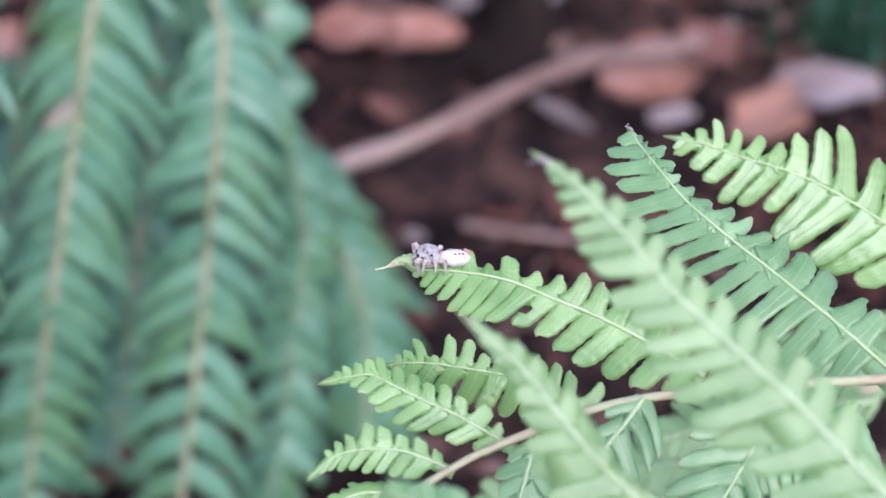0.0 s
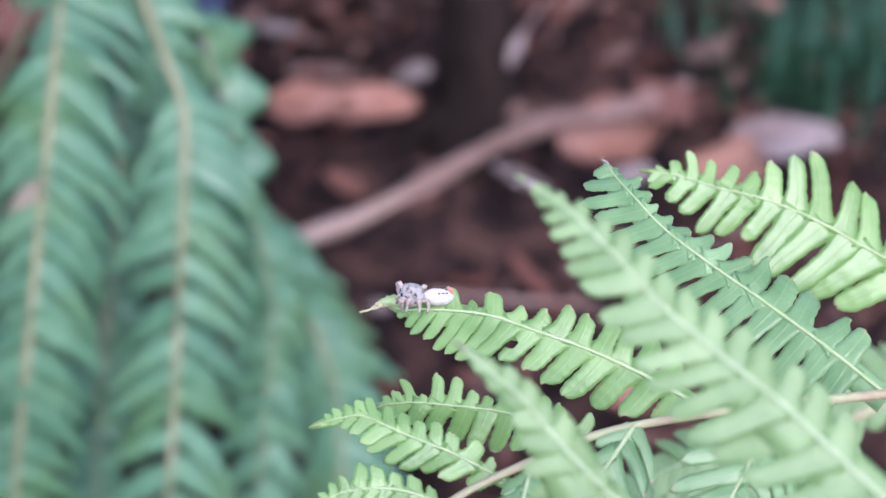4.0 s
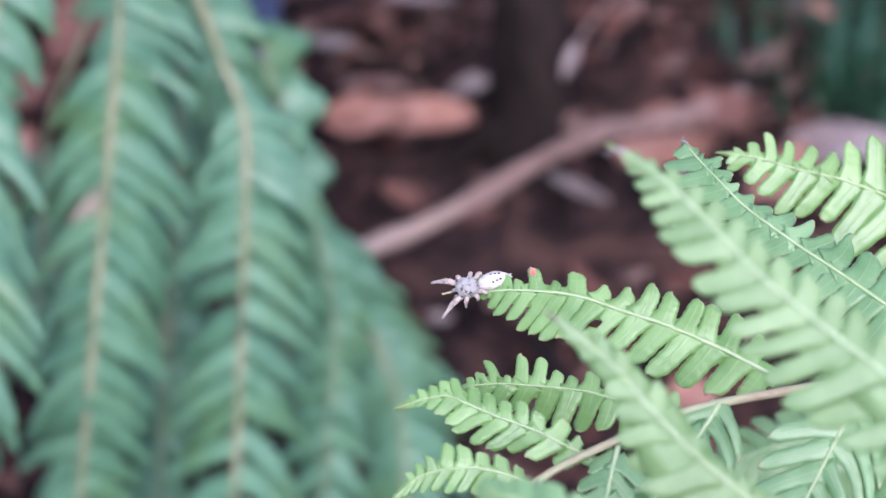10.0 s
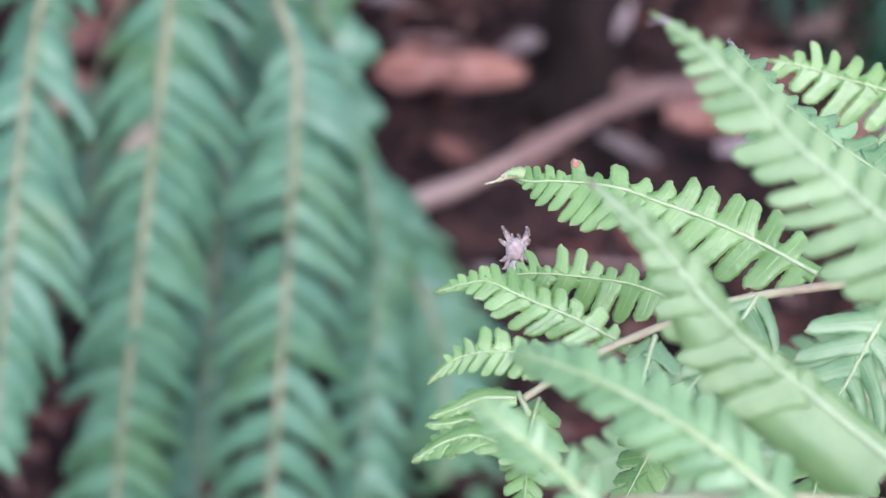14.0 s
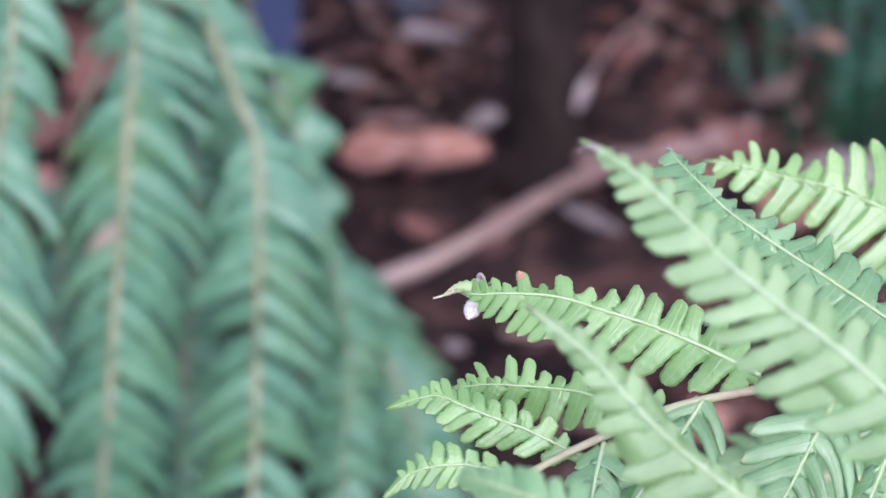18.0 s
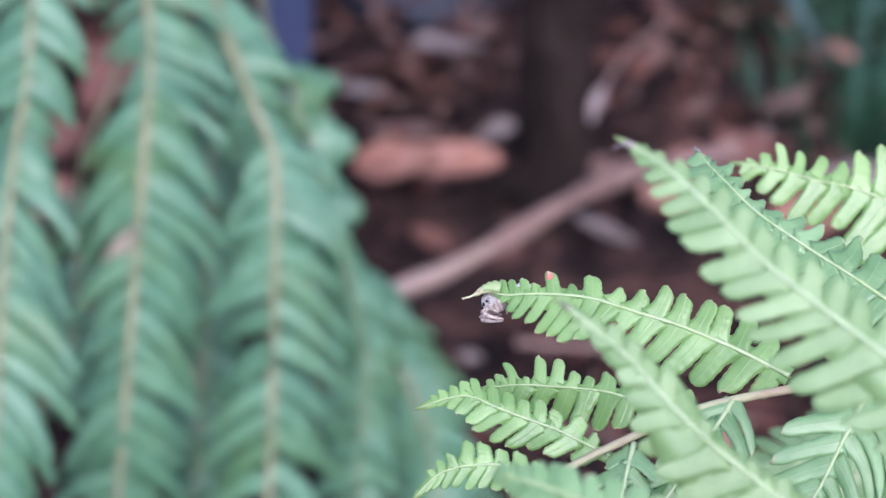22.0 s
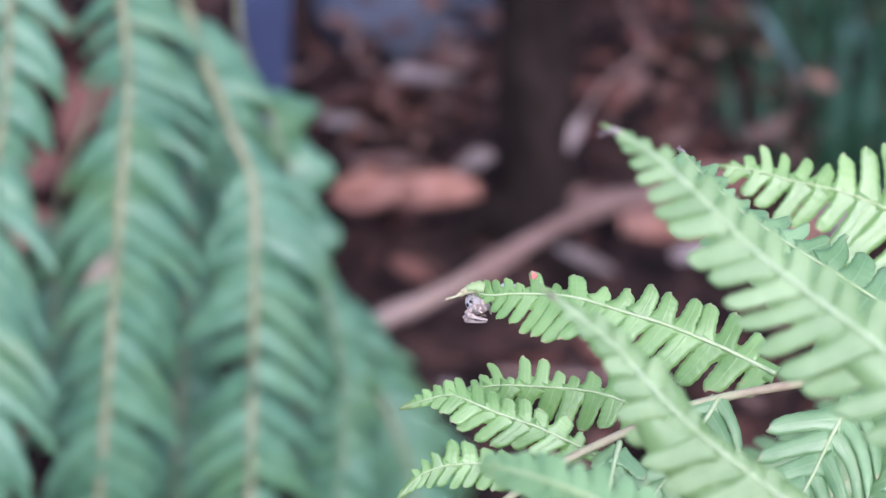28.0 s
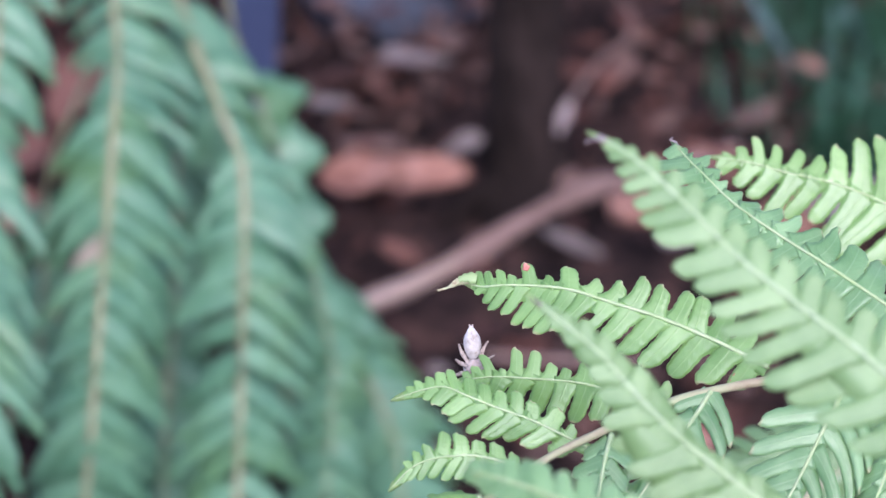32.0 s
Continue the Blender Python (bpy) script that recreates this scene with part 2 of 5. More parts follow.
M_ORANGE = noisy("dry_orange_leaf", [(0.3, (0.1, 0.04, 0.026)), (0.55, (0.205, 0.093, 0.063)), (0.8, (0.28, 0.15, 0.115))], 110, rough=0.7, bump=0.4)
M_PINK = noisy("dry_pinkish_leaf", [(0.5, (0.2, 0.095, 0.062)), (0.7, (0.29, 0.155, 0.11)), (0.95, (0.36, 0.23, 0.19))], 60, rough=0.7, bump=0.4)
M_GREY = noisy("bleached_leaf", [(0.25, (0.065, 0.05, 0.045)), (0.7, (0.15, 0.122, 0.112))], 80, rough=0.8, bump=0.4)
M_BROWN = noisy("brown_leaf_scrap", [(0.25, (0.07, 0.028, 0.018)), (0.7, (0.13, 0.06, 0.045))], 80, rough=0.8, bump=0.4)
M_BLEACHED = noisy("pale_bleached_leaf", [(0.5, (0.11, 0.08, 0.073)), (0.68, (0.2, 0.16, 0.152)), (0.85, (0.31, 0.27, 0.26))], 80, rough=0.8, bump=0.4)
M_BARK = noisy("dark_bark", [(0.3, (0.0075, 0.0055, 0.005)), (0.7, (0.0145, 0.0105, 0.0093)), (0.95, (0.036, 0.025, 0.022))], 90, rough=0.95, bump=1.0, spec=0.05, stretch=(1, 1, 0.25))
M_ROCK = noisy("blue_grey_stone", [(0.3, (0.0215, 0.0265, 0.0375)), (0.7, (0.0435, 0.0510, 0.0715)), (0.95, (0.0620, 0.0680, 0.0890))], 40, rough=0.8, bump=0.4)
M_POST = noisy("dark_navy_plastic", [(0.3, (0.0240, 0.0320, 0.0700)), (0.8, (0.0500, 0.0640, 0.1200))], 50, rough=0.45, bump=0.1)
M_GRASS = noisy("bluish_grass", [(0.4, (0.0156, 0.0520, 0.0234)), (0.7, (0.0325, 0.0975, 0.0520)), (0.95, (0.0780, 0.1690, 0.1235))], 60, rough=0.5, bump=0.2, vary=0.6)
M_GRASS_PALE = noisy("pale_bluish_grass", [(0.4, (0.0690, 0.1150, 0.1150)), (0.7, (0.1265, 0.1955, 0.2070)), (0.95, (0.1955, 0.2875, 0.3105))], 60, rough=0.45, bump=0.2)
M_FUZZ = noisy("pale_spider_hair", [(0.5, (0.06, 0.05, 0.042)), (0.56, (0.27, 0.24, 0.21)), (0.64, (0.58, 0.55, 0.52))], 1500, rough=0.9, bump=0.8)
M_FUZZ_ABD = noisy("white_spider_hair", [(0.35, (0.38, 0.33, 0.29)), (0.6, (0.52, 0.48, 0.44)), (0.8, (0.6, 0.57, 0.53))], 2000, rough=0.8, bump=0.4)
M_BELLY = noisy("greyish_spider_belly", [(0.5, (0.3, 0.23, 0.2)), (0.66, (0.42, 0.34, 0.30)), (0.85, (0.52, 0.44, 0.39))], 2200, rough=0.85, bump=0.5)
M_SPIDER_LEG = noisy("greyish_spider_leg", [(0.5, (0.1235, 0.0900, 0.0697)), (0.58, (0.3040, 0.2430, 0.1997)), (0.72, (0.4940, 0.4140, 0.3570))], 1800, rough=0.7, bump=0.5, spec=0.4)
M_BELLY_PALE = noisy("cream_spider_belly", [(0.5, (0.36, 0.31, 0.26)), (0.66, (0.5, 0.46, 0.41)), (0.85, (0.58, 0.54, 0.5))], 1800, rough=0.85, bump=0.5)
M_EYE, _n, _l, _b = mat("black_eye")
_b.inputs["Base Color"].default_value, _b.inputs["Roughness"].default_value = (0.006, 0.005, 0.006, 1), 0.08


# ---- mesh helpers ----
def finish(name, bm, material, parent=None, smooth=True):
    me = bpy.data.meshes.new(name)
    bm.to_mesh(me)
    bm.free()
    if smooth:
        me.polygons.foreach_set("use_smooth", [True] * len(me.polygons))
    me.materials.append(material)
    ob = new(name, me)
    if parent:
        ob.parent = parent
    return ob


def part(name, bm, material, parent, label="", smooth=True):
    ob = finish(name, bm, material, parent, smooth)
    return tagged(ob, label=label) if label else ob


def curve_at(pts, s):
    """Catmull-Rom through the points, s from 0 to 1; place and tangent."""
    n = len(pts) - 1
    k = min(int(s * n), n - 1)
    f = s * n - k
    p1, p2 = pts[k], pts[k + 1]
    p0 = pts[k - 1] if k else p1 * 2 - p2
    p3 = pts[k + 2] if k + 2 <= n else p2 * 2 - p1
    place = 0.5 * (2 * p1 + (p2 - p0) * f + (2 * p0 - 5 * p1 + 4 * p2 - p3) * f**2 + (3 * p1 - p0 - 3 * p2 + p3) * f**3)
    tang = 0.5 * ((p2 - p0) + 2 * (2 * p0 - 5 * p1 + 4 * p2 - p3) * f + 3 * (3 * p1 - p0 - 3 * p2 + p3) * f**2)
    return place, tang.normalized()


def tube(pts, radius, rings=16, sides=8, wobble=0.0, seed=0, bm=None):
    """A tapered tube along the points; radius is a function of s."""
    bm = bm or bmesh.new()
    rnd = random.Random(seed)
    pts = [Vector(p) for p in pts]
    up, rows = Vector((0.123, 0.31, 0.94)).normalized(), []
    for i in range(rings + 1):
        s = i / rings
        c, t = curve_at(pts, s)
        a = t.cross(up).normalized()
        b = a.cross(t)
        r = radius(s)
        rows.append([bm.verts.new(c + (a * math.cos(q) + b * math.sin(q)) * r * (1 + wobble * rnd.uniform(-1, 1)))
                     for q in (2 * math.pi * j / sides for j in range(sides))])
    for r0, r1 in zip(rows, rows[1:]):
        for j in range(sides):
            bm.faces.new((r0[j], r0[(j + 1) % sides], r1[(j + 1) % sides], r1[j]))
    bm.faces.new(rows[0][::-1])
    bm.faces.new(rows[-1])
    return bm


def blade(bm, base, way, normal, length, width, rnd, nu=14, nv=6, droop=0.25, cup=0.3, shape="lobe", teeth=0.06, thick=0.0001, bend=0.0, skew=0.0):
    """One leaf blade as a closed thin body: base centre, direction, upward normal, length and half width."""
    way = way.normalized()
    side = normal.cross(way).normalized()
    nrm = way.cross(side).normalized()
    uvl = bm.loops.layers.uv.verify()
    top, bot = [], []
    ph = rnd.uniform(0, 6)
    us = [1 - (1 - i / nu) ** 1.35 for i in range(nu + 1)]
    for i, u in enumerate(us):
        if shape == "lobe":
            w = (1.0 - 0.17 * u + 0.36 * max(0, 1 - u / 0.4) ** 2) * (1 if u < 0.7 else max(0.02, 1 - ((u - 0.7) / 0.304) ** 2.5) ** 0.52)
        else:
            w = math.sin(math.pi * min(1, u * 0.93 + 0.07)) ** 0.75
        w *= width * (1 + teeth * ((-1) ** i * 0.5 + rnd.uniform(-0.7, 0.7) + math.sin(u * 9 + ph) * 0.8) * min(1, u * 2))
        rt, rb = [], []
        for j in range(nv + 1):
            v = j / nv * 2 - 1
            h = width * (-cup * v**4 - 0.25 * cup * v * v + 0.12 * abs(v) * (1 - abs(v)) + 0.06 * math.sin(u * 12 + ph) * abs(v)) - droop * length * u**2.4
            p = base + way * (length * u + skew * w * v * u * u) + side * (w * v + bend * length * u * u) + nrm * h
            rt.append(bm.verts.new(p))
            rb.append(bm.verts.new(p - nrm * thick))
        top.append(rt)
        bot.append(rb)

    def quad(vs, uvs):
        f = bm.faces.new(vs)
        for lp, q in zip(f.loops, uvs):
            lp[uvl].uv = q

    for i in range(nu):
        for j in range(nv):
            q = [(us[i], j / nv), (us[i + 1], j / nv), (us[i + 1], (j + 1) / nv), (us[i], (j + 1) / nv)]
            quad((top[i][j], top[i + 1][j], top[i + 1][j + 1], top[i][j + 1]), q)
            quad((bot[i][j + 1], bot[i + 1][j + 1], bot[i + 1][j], bot[i][j]), q[::-1])
        for j, flip in ((0, 1), (nv, -1)):
            vs = (top[i][j], bot[i][j], bot[i + 1][j], top[i + 1][j])
            quad(vs[::flip], [(i / nu, j / nv)] * 4)
    for j in range(nv):
        for i, flip in ((0, 1), (nu, -1)):
            vs = (top[i][j], top[i][j + 1], bot[i][j + 1], bot[i][j])
            quad(vs[::flip], [(i / nu, j / nv)] * 4)
    return bm


UP = Vector((0, 0, 1))
TO_EYE = Vector((-0.02, -0.74, 0.67)).normalized()


def strip(pts, half, normal, rings=28, thick=0.0001):
    """The leaf web along a midrib: a thin body whose half width on each side is half(s)."""
    bm = bmesh.new()
    uvl = bm.loops.layers.uv.verify()
    rows = []
    for i in range(rings + 1):
        s = i / rings
        c, t = curve_at(pts, s)
        n = (normal - t * normal.dot(t)).normalized()
        sd = n.cross(t)
        a, b = half(s)
        top = [c + sd * a * v - n * (0.1 * a * v * v) for v in (1, 0.5)] + [c + n * 0.00003] + [c - sd * b * v - n * (0.1 * b * v * v) for v in (0.5, 1)]
        rows.append(([bm.verts.new(p) for p in top], [bm.verts.new(p - n * thick) for p in top]))
    for i in range(rings):
        (t0, b0), (t1, b1) = rows[i], rows[i + 1]
        for j in range(4):
            for f in (bm.faces.new((t0[j], t1[j], t1[j + 1], t0[j + 1])), bm.faces.new((b0[j + 1], b1[j + 1], b1[j], b0[j]))):
                for lp in f.loops:
                    lp[uvl].uv = (0.3, 0.2)
        bm.faces.new((t0[0], b0[0], b1[0], t1[0]))
        bm.faces.new((t1[4], b1[4], b0[4], t0[4]))
    return bm


def pinna(frond, pts, pairs, low, high, normal, seed, rib=0.00018, start=0.04, angle=68, lift=(0, -12), fat=0.53,
          material=None, grow=0.75, droop=0.12, tip_len=0.0009, power=0.82, web=0.1, first=0.62):
    """A side branch of a fern frond: a thin midrib with two rows of lobes that shrink towards its tip."""
    rnd = random.Random(seed)
    material = material or M_FERN
    pts = [Vector(p) for p in pts]
    total = sum((b - a).length for a, b in zip(pts, pts[1:]))
    normal = Vector(normal).normalized()
    stem = part("pinna", tube(pts, lambda s: rib * (1.15 - 0.85 * s), rings=20, sides=6), M_RIB_PALE if material is M_FERN_PALE else M_RIB, frond)
    step = total * (1 - start) / pairs

    def reach(q, full, wide):
        env = min(1.0, first + 1.6 * q) * min(1.0, ((1 - q) / wide) ** power + 0.02)
        return tip_len + (full - tip_len) * env

    def web_half(s):
        q = 1 - max(0.0, 1 - max(0.0, s - start) / (1 - start)) ** 0.9
        return web * reach(q, low, grow), web * reach(q, high, grow * 1.05)

    if web:
        part("web", strip(pts, web_half, normal), material, stem)
    # lobes stand closer together towards the tip
    for k in range(pairs):
        q = (k + 0.5) / pairs
        s = start + (1 - start) * (1 - (1 - q) ** 1.12)
        gap = step * 1.12 * (1 - q) ** 0.12
        for side, length0, tilt in ((1, low, lift[0]), (-1, high, lift[1])):
            length = reach(q, length0, grow if side > 0 else grow * 1.05) * rnd.uniform(0.84, 1.1)
            c, t = curve_at(pts, min(1, s + side * 0.1 * gap / total))
            n = (normal - t * normal.dot(t)).normalized()
            sd = n.cross(t) * side
            al = radians(angle + rnd.uniform(-5, 5) - 6 * q)
            el = radians(tilt + rnd.uniform(-7, 7))
            way = t * math.cos(al) + (sd * math.cos(el) + n * math.sin(el)) * math.sin(al)
            up = n * math.cos(el) - sd * math.sin(el)
            up = (up + t * rnd.uniform(-0.12, 0.12)).normalized()
            sag = droop * rnd.uniform(0.2, 2.2)
            lean = (0.95 if rnd.random() < 0.2 else 0.45) * rnd.uniform(0.4, 1.2)
            if up.cross(way).dot(t) < 0:
                lean = -lean
            if rnd.random() < 0.08:
                length *= 0.72
            half = gap * math.sin(al) * 0.98 * fat * rnd.uniform(0.9, 1.05)
            part("pinnule", lobe(bmesh.new(), c, way, up, length, half, rnd, hook=0.14 * lean, droop=sag, cup=0.06, notch=0.06, slant=0.2 * lean, twist=0.2), material, stem)
    # pointed end
    c, t = curve_at(pts, 0.985)
    n = (normal - t * normal.dot(t)).normalized()
    bm = blade(bmesh.new(), curve_at(pts, 0.93)[0], t, n, min(total * 0.075, 0.0012) + 0.0004, step * 0.36, rnd, shape="tip")
    part("pinnule", bm, M_FERN_DRY, stem)
    return stem


def lobe(bm, base, way, normal, length, half, rnd, hook=0.0, droop=0.15, cup=0.1, notch=0.06, bite=0, slant=0.0, flare=0.55, taper=0.14, twist=0.1, nu=22, nv=6, thick=0.0001):
    """One lobe of a fern branch as a closed thin body: broad where it leaves the midrib, scalloped edges, a rounded end that hooks towards the branch's tip."""
    way = way.normalized()
    side = normal.cross(way).normalized()
    nrm = way.cross(side).normalized()
    uvl = bm.loops.layers.uv.verify()
    ph, count, twirl = (rnd.uniform(0, 3), rnd.uniform(0, 3)), rnd.uniform(4.2, 5.6), rnd.uniform(-twist, twist)
    us = [1 - (1 - i / nu) ** 1.3 for i in range(nu + 1)]
    top, bot = [], []
    for u in us:
        w = (1 + flare * max(0, 1 - u / 0.4) ** 1.6 - taper * u) * (1 if u < 0.72 else max(0.03, 1 - ((u - 0.72) / 0.282) ** 2.6) ** 0.5)
        mid = base + way * (length * u) + side * (hook * length * u ** 2.3) - nrm * (droop * length * u ** 2)
        rt, rb = [], []
        for j in range(nv + 1):
            v = j / nv * 2 - 1
            scallop = 1 + notch * (abs(math.sin(math.pi * count * u + ph[v > 0])) * 2 - 1.3) * min(1, u * 4)
            x = v * (0.25 if bite and v * bite > 0 and 0.4 < u < 0.66 else 1)
            h = half * (-cup * x * x - 0.3 * cup * x ** 4 + 0.1 * abs(x) * (1 - abs(x)) + 0.05 * abs(x) * (1.1 - abs(x)) * math.sin(2 * math.pi * count * u + ph[0]) + twirl * x * u)
            p = mid + side * (w * half * x * scallop) + nrm * h + way * (0.1 * half * abs(x) * min(1, u * 3) + slant * half * x * max(0, u - 0.45) * 1.6)
            rt.append(bm.verts.new(p))
            rb.append(bm.verts.new(p - nrm * thick))
        top.append(rt)
        bot.append(rb)

    def quad(vs, uvs):
        f = bm.faces.new(vs)
        for lp, q in zip(f.loops, uvs):
            lp[uvl].uv = q

    for i in range(nu):
        for j in range(nv):
            q = [(us[i], j / nv), (us[i + 1], j / nv), (us[i + 1], (j + 1) / nv), (us[i], (j + 1) / nv)]
            quad((top[i][j], top[i + 1][j], top[i + 1][j + 1], top[i][j + 1]), q)
            quad((bot[i][j + 1], bot[i + 1][j + 1], bot[i + 1][j], bot[i][j]), q[::-1])
        for j, flip in ((0, 1), (nv, -1)):
            quad((top[i][j], bot[i][j], bot[i + 1][j], top[i + 1][j])[::flip], [(us[i], j / nv)] * 4)
    for j in range(nv):
        for i, flip in ((0, 1), (nu, -1)):
            quad((top[i][j], top[i][j + 1], bot[i][j + 1], bot[i][j])[::flip], [(us[i], j / nv)] * 4)
    return bm


def branch(frond, pts, low, high, seed, material=None, rib=0.0002, normal=None, fat=(0.5, 0.5), hook=(0.1, 0.12), droop=(0.06, 0.08), lift=(-4, -4), cup=0.045, twist=0.12,
           notch=0.05, web=0.24, dry=0, bite=-1.0, spot=-1.0, edge=-1.0, grow=1.14, fuse=1.4):
    """A side branch of a fern frond. low and high: its two rows of lobes, each lobe with its share of the midrib, length in millimetres and angle to the midrib."""
    rnd = random.Random(seed)
    material = material or M_FERN
    total = sum((b - a).length for a, b in zip(pts, pts[1:]))
    normal = Vector(normal or TO_EYE * 0.9 + UP * 0.2).normalized()
    stem = part("pinna", tube(pts, lambda s: rib * (1.0 - 0.68 * s), rings=28, sides=6), M_RIB_PALE if material is M_FERN_PALE else M_RIB, frond)

    def web_half(s):
        return [web * (1 + fuse * s ** 3) * 0.001 * float(np.interp(s, [0] + [q[0] for q in row] + [1], [row[0][1]] + [q[1] for q in row] + [0.3])) for row in (low, high)]

    if web:
        part("web", strip([p - normal * 0.00016 for p in pts], web_half, normal), material, stem)
    for row, side, k in ((low, 1, 0), (high, -1, 1)):
        roots = [curve_at(pts, q[0])[0] for q in row]
        gaps = [(b - a).length for a, b in zip(roots, roots[1:])]
        gaps = [gaps[0]] + [(a + b) / 2 for a, b in zip(gaps, gaps[1:])] + [gaps[-1] * 0.9]
        for (s, mm, deg), gap in zip(row, gaps):
            c, t = curve_at(pts, min(1, s))
            n = (normal - t * normal.dot(t)).normalized()
            sd = n.cross(t) * side
            al, el = radians(deg), radians(lift[k] + rnd.uniform(-6, 6))
            way = t * math.cos(al) + (sd * math.cos(el) + n * math.sin(el)) * math.sin(al)
            up = (n * math.cos(el) - sd * math.sin(el) + t * rnd.uniform(-0.09, 0.09)).normalized()
            length = mm * 0.001 * grow
            half = min(gap * max(0.6, math.sin(al)) * fat[k] * rnd.uniform(0.95, 1.04), length * 0.48)
            toward = 1 if up.cross(way).dot(t) > 0 else -1
            bent = hook[k] * rnd.uniform(0.2, 1.7)
            way = way - up.cross(way).normalized() * toward * bent * 0.5
            eaten = toward if abs(s - bite) < 0.012 and k == 0 else 0
            part("pinnule", lobe(bmesh.new(), c - way.normalized() * half * 0.1, way, up, length, half, rnd, hook=toward * bent, droop=droop[k] * rnd.uniform(0.3, 1.8), cup=cup * rnd.uniform(0.5, 1.6), notch=notch, bite=eaten, slant=toward * rnd.uniform(0.0, 0.22), twist=twist),
                 M_FERN_DRY if s > 1 - dry else material, stem)
            if abs(s - edge) < 0.012 and k == 0:
                part("blemish", blade(bmesh.new(), c + way * length * 0.45 + t * half * 0.8, way, up, length * 0.5, 0.00016, rnd, shape="oval", teeth=0.4, thick=0.00016, droop=droop[k]), M_RED, stem, "dry reddish leaf edge")
            if abs(s - spot) < 0.012 and k == 1:
                part("blemish", blade(bmesh.new(), c + way * length * 0.62 + t * half * 0.3 + up * 0.0001, way + t * 0.3, up, 0.00085, half * 0.5, rnd, shape="oval", teeth=0.5, thick=0.0002), M_RED, stem, "small red withered lobe tip")
    c, t = curve_at(pts, 0.96)
    n = (normal - t * normal.dot(t)).normalized()
    part("pinnule", lobe(bmesh.new(), c, t, n, total * 0.05 + 0.0003, 0.0004, rnd, cup=0.3, notch=0.03, flare=0.0, taper=0.8), M_FERN_DRY, stem)
    return stem


def thing(name, label, category, group="", kind="", at=(0, 0, 0)):
    ob = new(name)
    ob.location = at
    return tagged(ob, label=label, category=category, group=group, kind=kind)


# ---- ground ----
def make_ground():
    bm = bmesh.new()
    xs = [-40, -6, -1.5] + [-0.5 + 0.02 * i for i in range(51)] + [1.5, 6, 40]
    ys = [-40, -6, -1] + [0.2 + 0.02 * i for i in range(56)] + [2.5, 8, 40]
    grid = [[bm.verts.new((x, y, -0.006 + 0.006 * noise.noise((x * 14, y * 14, 0)) + 0.003 * noise.noise((x * 45, y * 45, 3)) if abs(x) < 1 and 0 < y < 1.6 else -0.006))
             for x in xs] for y in ys]
    for a, b in zip(grid, grid[1:]):
        for i in range(len(xs) - 1):
            bm.faces.new((a[i], a[i + 1], b[i + 1], b[i]))
    return tagged(finish("ground", bm, M_SOIL), label="dark soil under a layer of shredded bark mulch", category="ground", kind="structure")


make_ground()


def chip(bm, c, length, width, thick, rot, tilt, rnd):
    """One splinter of bark: a bent, uneven, six-sided slab."""
    m = Matrix.Translation(c) @ Euler((tilt[0], tilt[1], rot)).to_matrix().to_4x4()
    n, rows = 4, []
    bend = rnd.uniform(-0.2, 0.2) * length
    for i in range(n + 1):
        u = i / n - 0.5
        w = width * (1 - 1.6 * u * u) * rnd.uniform(0.75, 1.15)
        h = bend * u * u
        rows.append([bm.verts.new(m @ Vector((u * length, q * w / 2 + rnd.uniform(-0.1, 0.1) * w, h + z * thick / 2)))
                     for q, z in ((-1, -1), (1, -1), (1.05, 0.4), (0.3, 1), (-0.5, 0.9), (-1.05, 0.3))])
    for a, b in zip(rows, rows[1:]):
        for j in range(6):
            bm.faces.new((a[j], a[(j + 1) % 6], b[(j + 1) % 6], b[j]))
    bm.faces.new(rows[0][::-1])
    bm.faces.new(rows[-1])


def make_mulch():
    rnd, bm = random.Random(8), bmesh.new()
    hollows = [(Vector((0.01231, 0.66203, 0.00000)), 0.016), (Vector((-0.01062, 0.65206, 0.00000)), 0.011), (Vector((-0.00032, 0.63940, 0.00000)), 0.007), (Vector((0.02823, 0.63522, 0.00000)), 0.012), (Vector((-0.00446, 0.62762, 0.00000)), 0.009), (Vector((0.00861, 0.68806, 0.00000)), 0.006), (Vector((0.02116, 0.67604, 0.00000)), 0.008)]
    lying = [p.to_2d() for p in (Vector((-0.01474, 0.62660, 0.00800)), Vector((0.00611, 0.63473, 0.01300)), Vector((0.02660, 0.64269, 0.02000)), Vector((0.05159, 0.65510, 0.01400)))]
    for _ in range(21000):
        x, y = rnd.uniform(-0.26, 0.3), rnd.uniform(0.45, 1.1)
        bare = max(max(0, 1 - math.hypot(x - h.x, (y - h.y) * 0.75) / r) for h, r in hollows)
        spot = Vector((x, y))
        if any((spot - a - (b - a) * max(0, min(1, (spot - a).dot(b - a) / (b - a).length_squared))).length < 0.012 for a, b in zip(lying, lying[1:])):
            continue
        if noise.noise((x * 70, y * 50, 7)) < -0.12 or rnd.random() < bare * 2.5:
            continue
        big = rnd.random() < 0.12
        ln = rnd.uniform(0.006, 0.013) if big else rnd.uniform(0.0018, 0.006)
        chip(bm, (x, y, rnd.uniform(-0.003, 0.009)), ln, ln * (rnd.uniform(0.2, 0.42) if big else rnd.uniform(0.2, 0.6)), rnd.uniform(0.001, 0.0025),
             rnd.gauss(0, 0.7), (rnd.uniform(-0.5, 0.5), rnd.uniform(-0.4, 0.4)), rnd)
    return tagged(finish("bark_mulch", bm, M_MULCH, smooth=False), label="red-brown shredded bark mulch lying over dark soil", category="mulch", kind="stuff")


make_mulch()


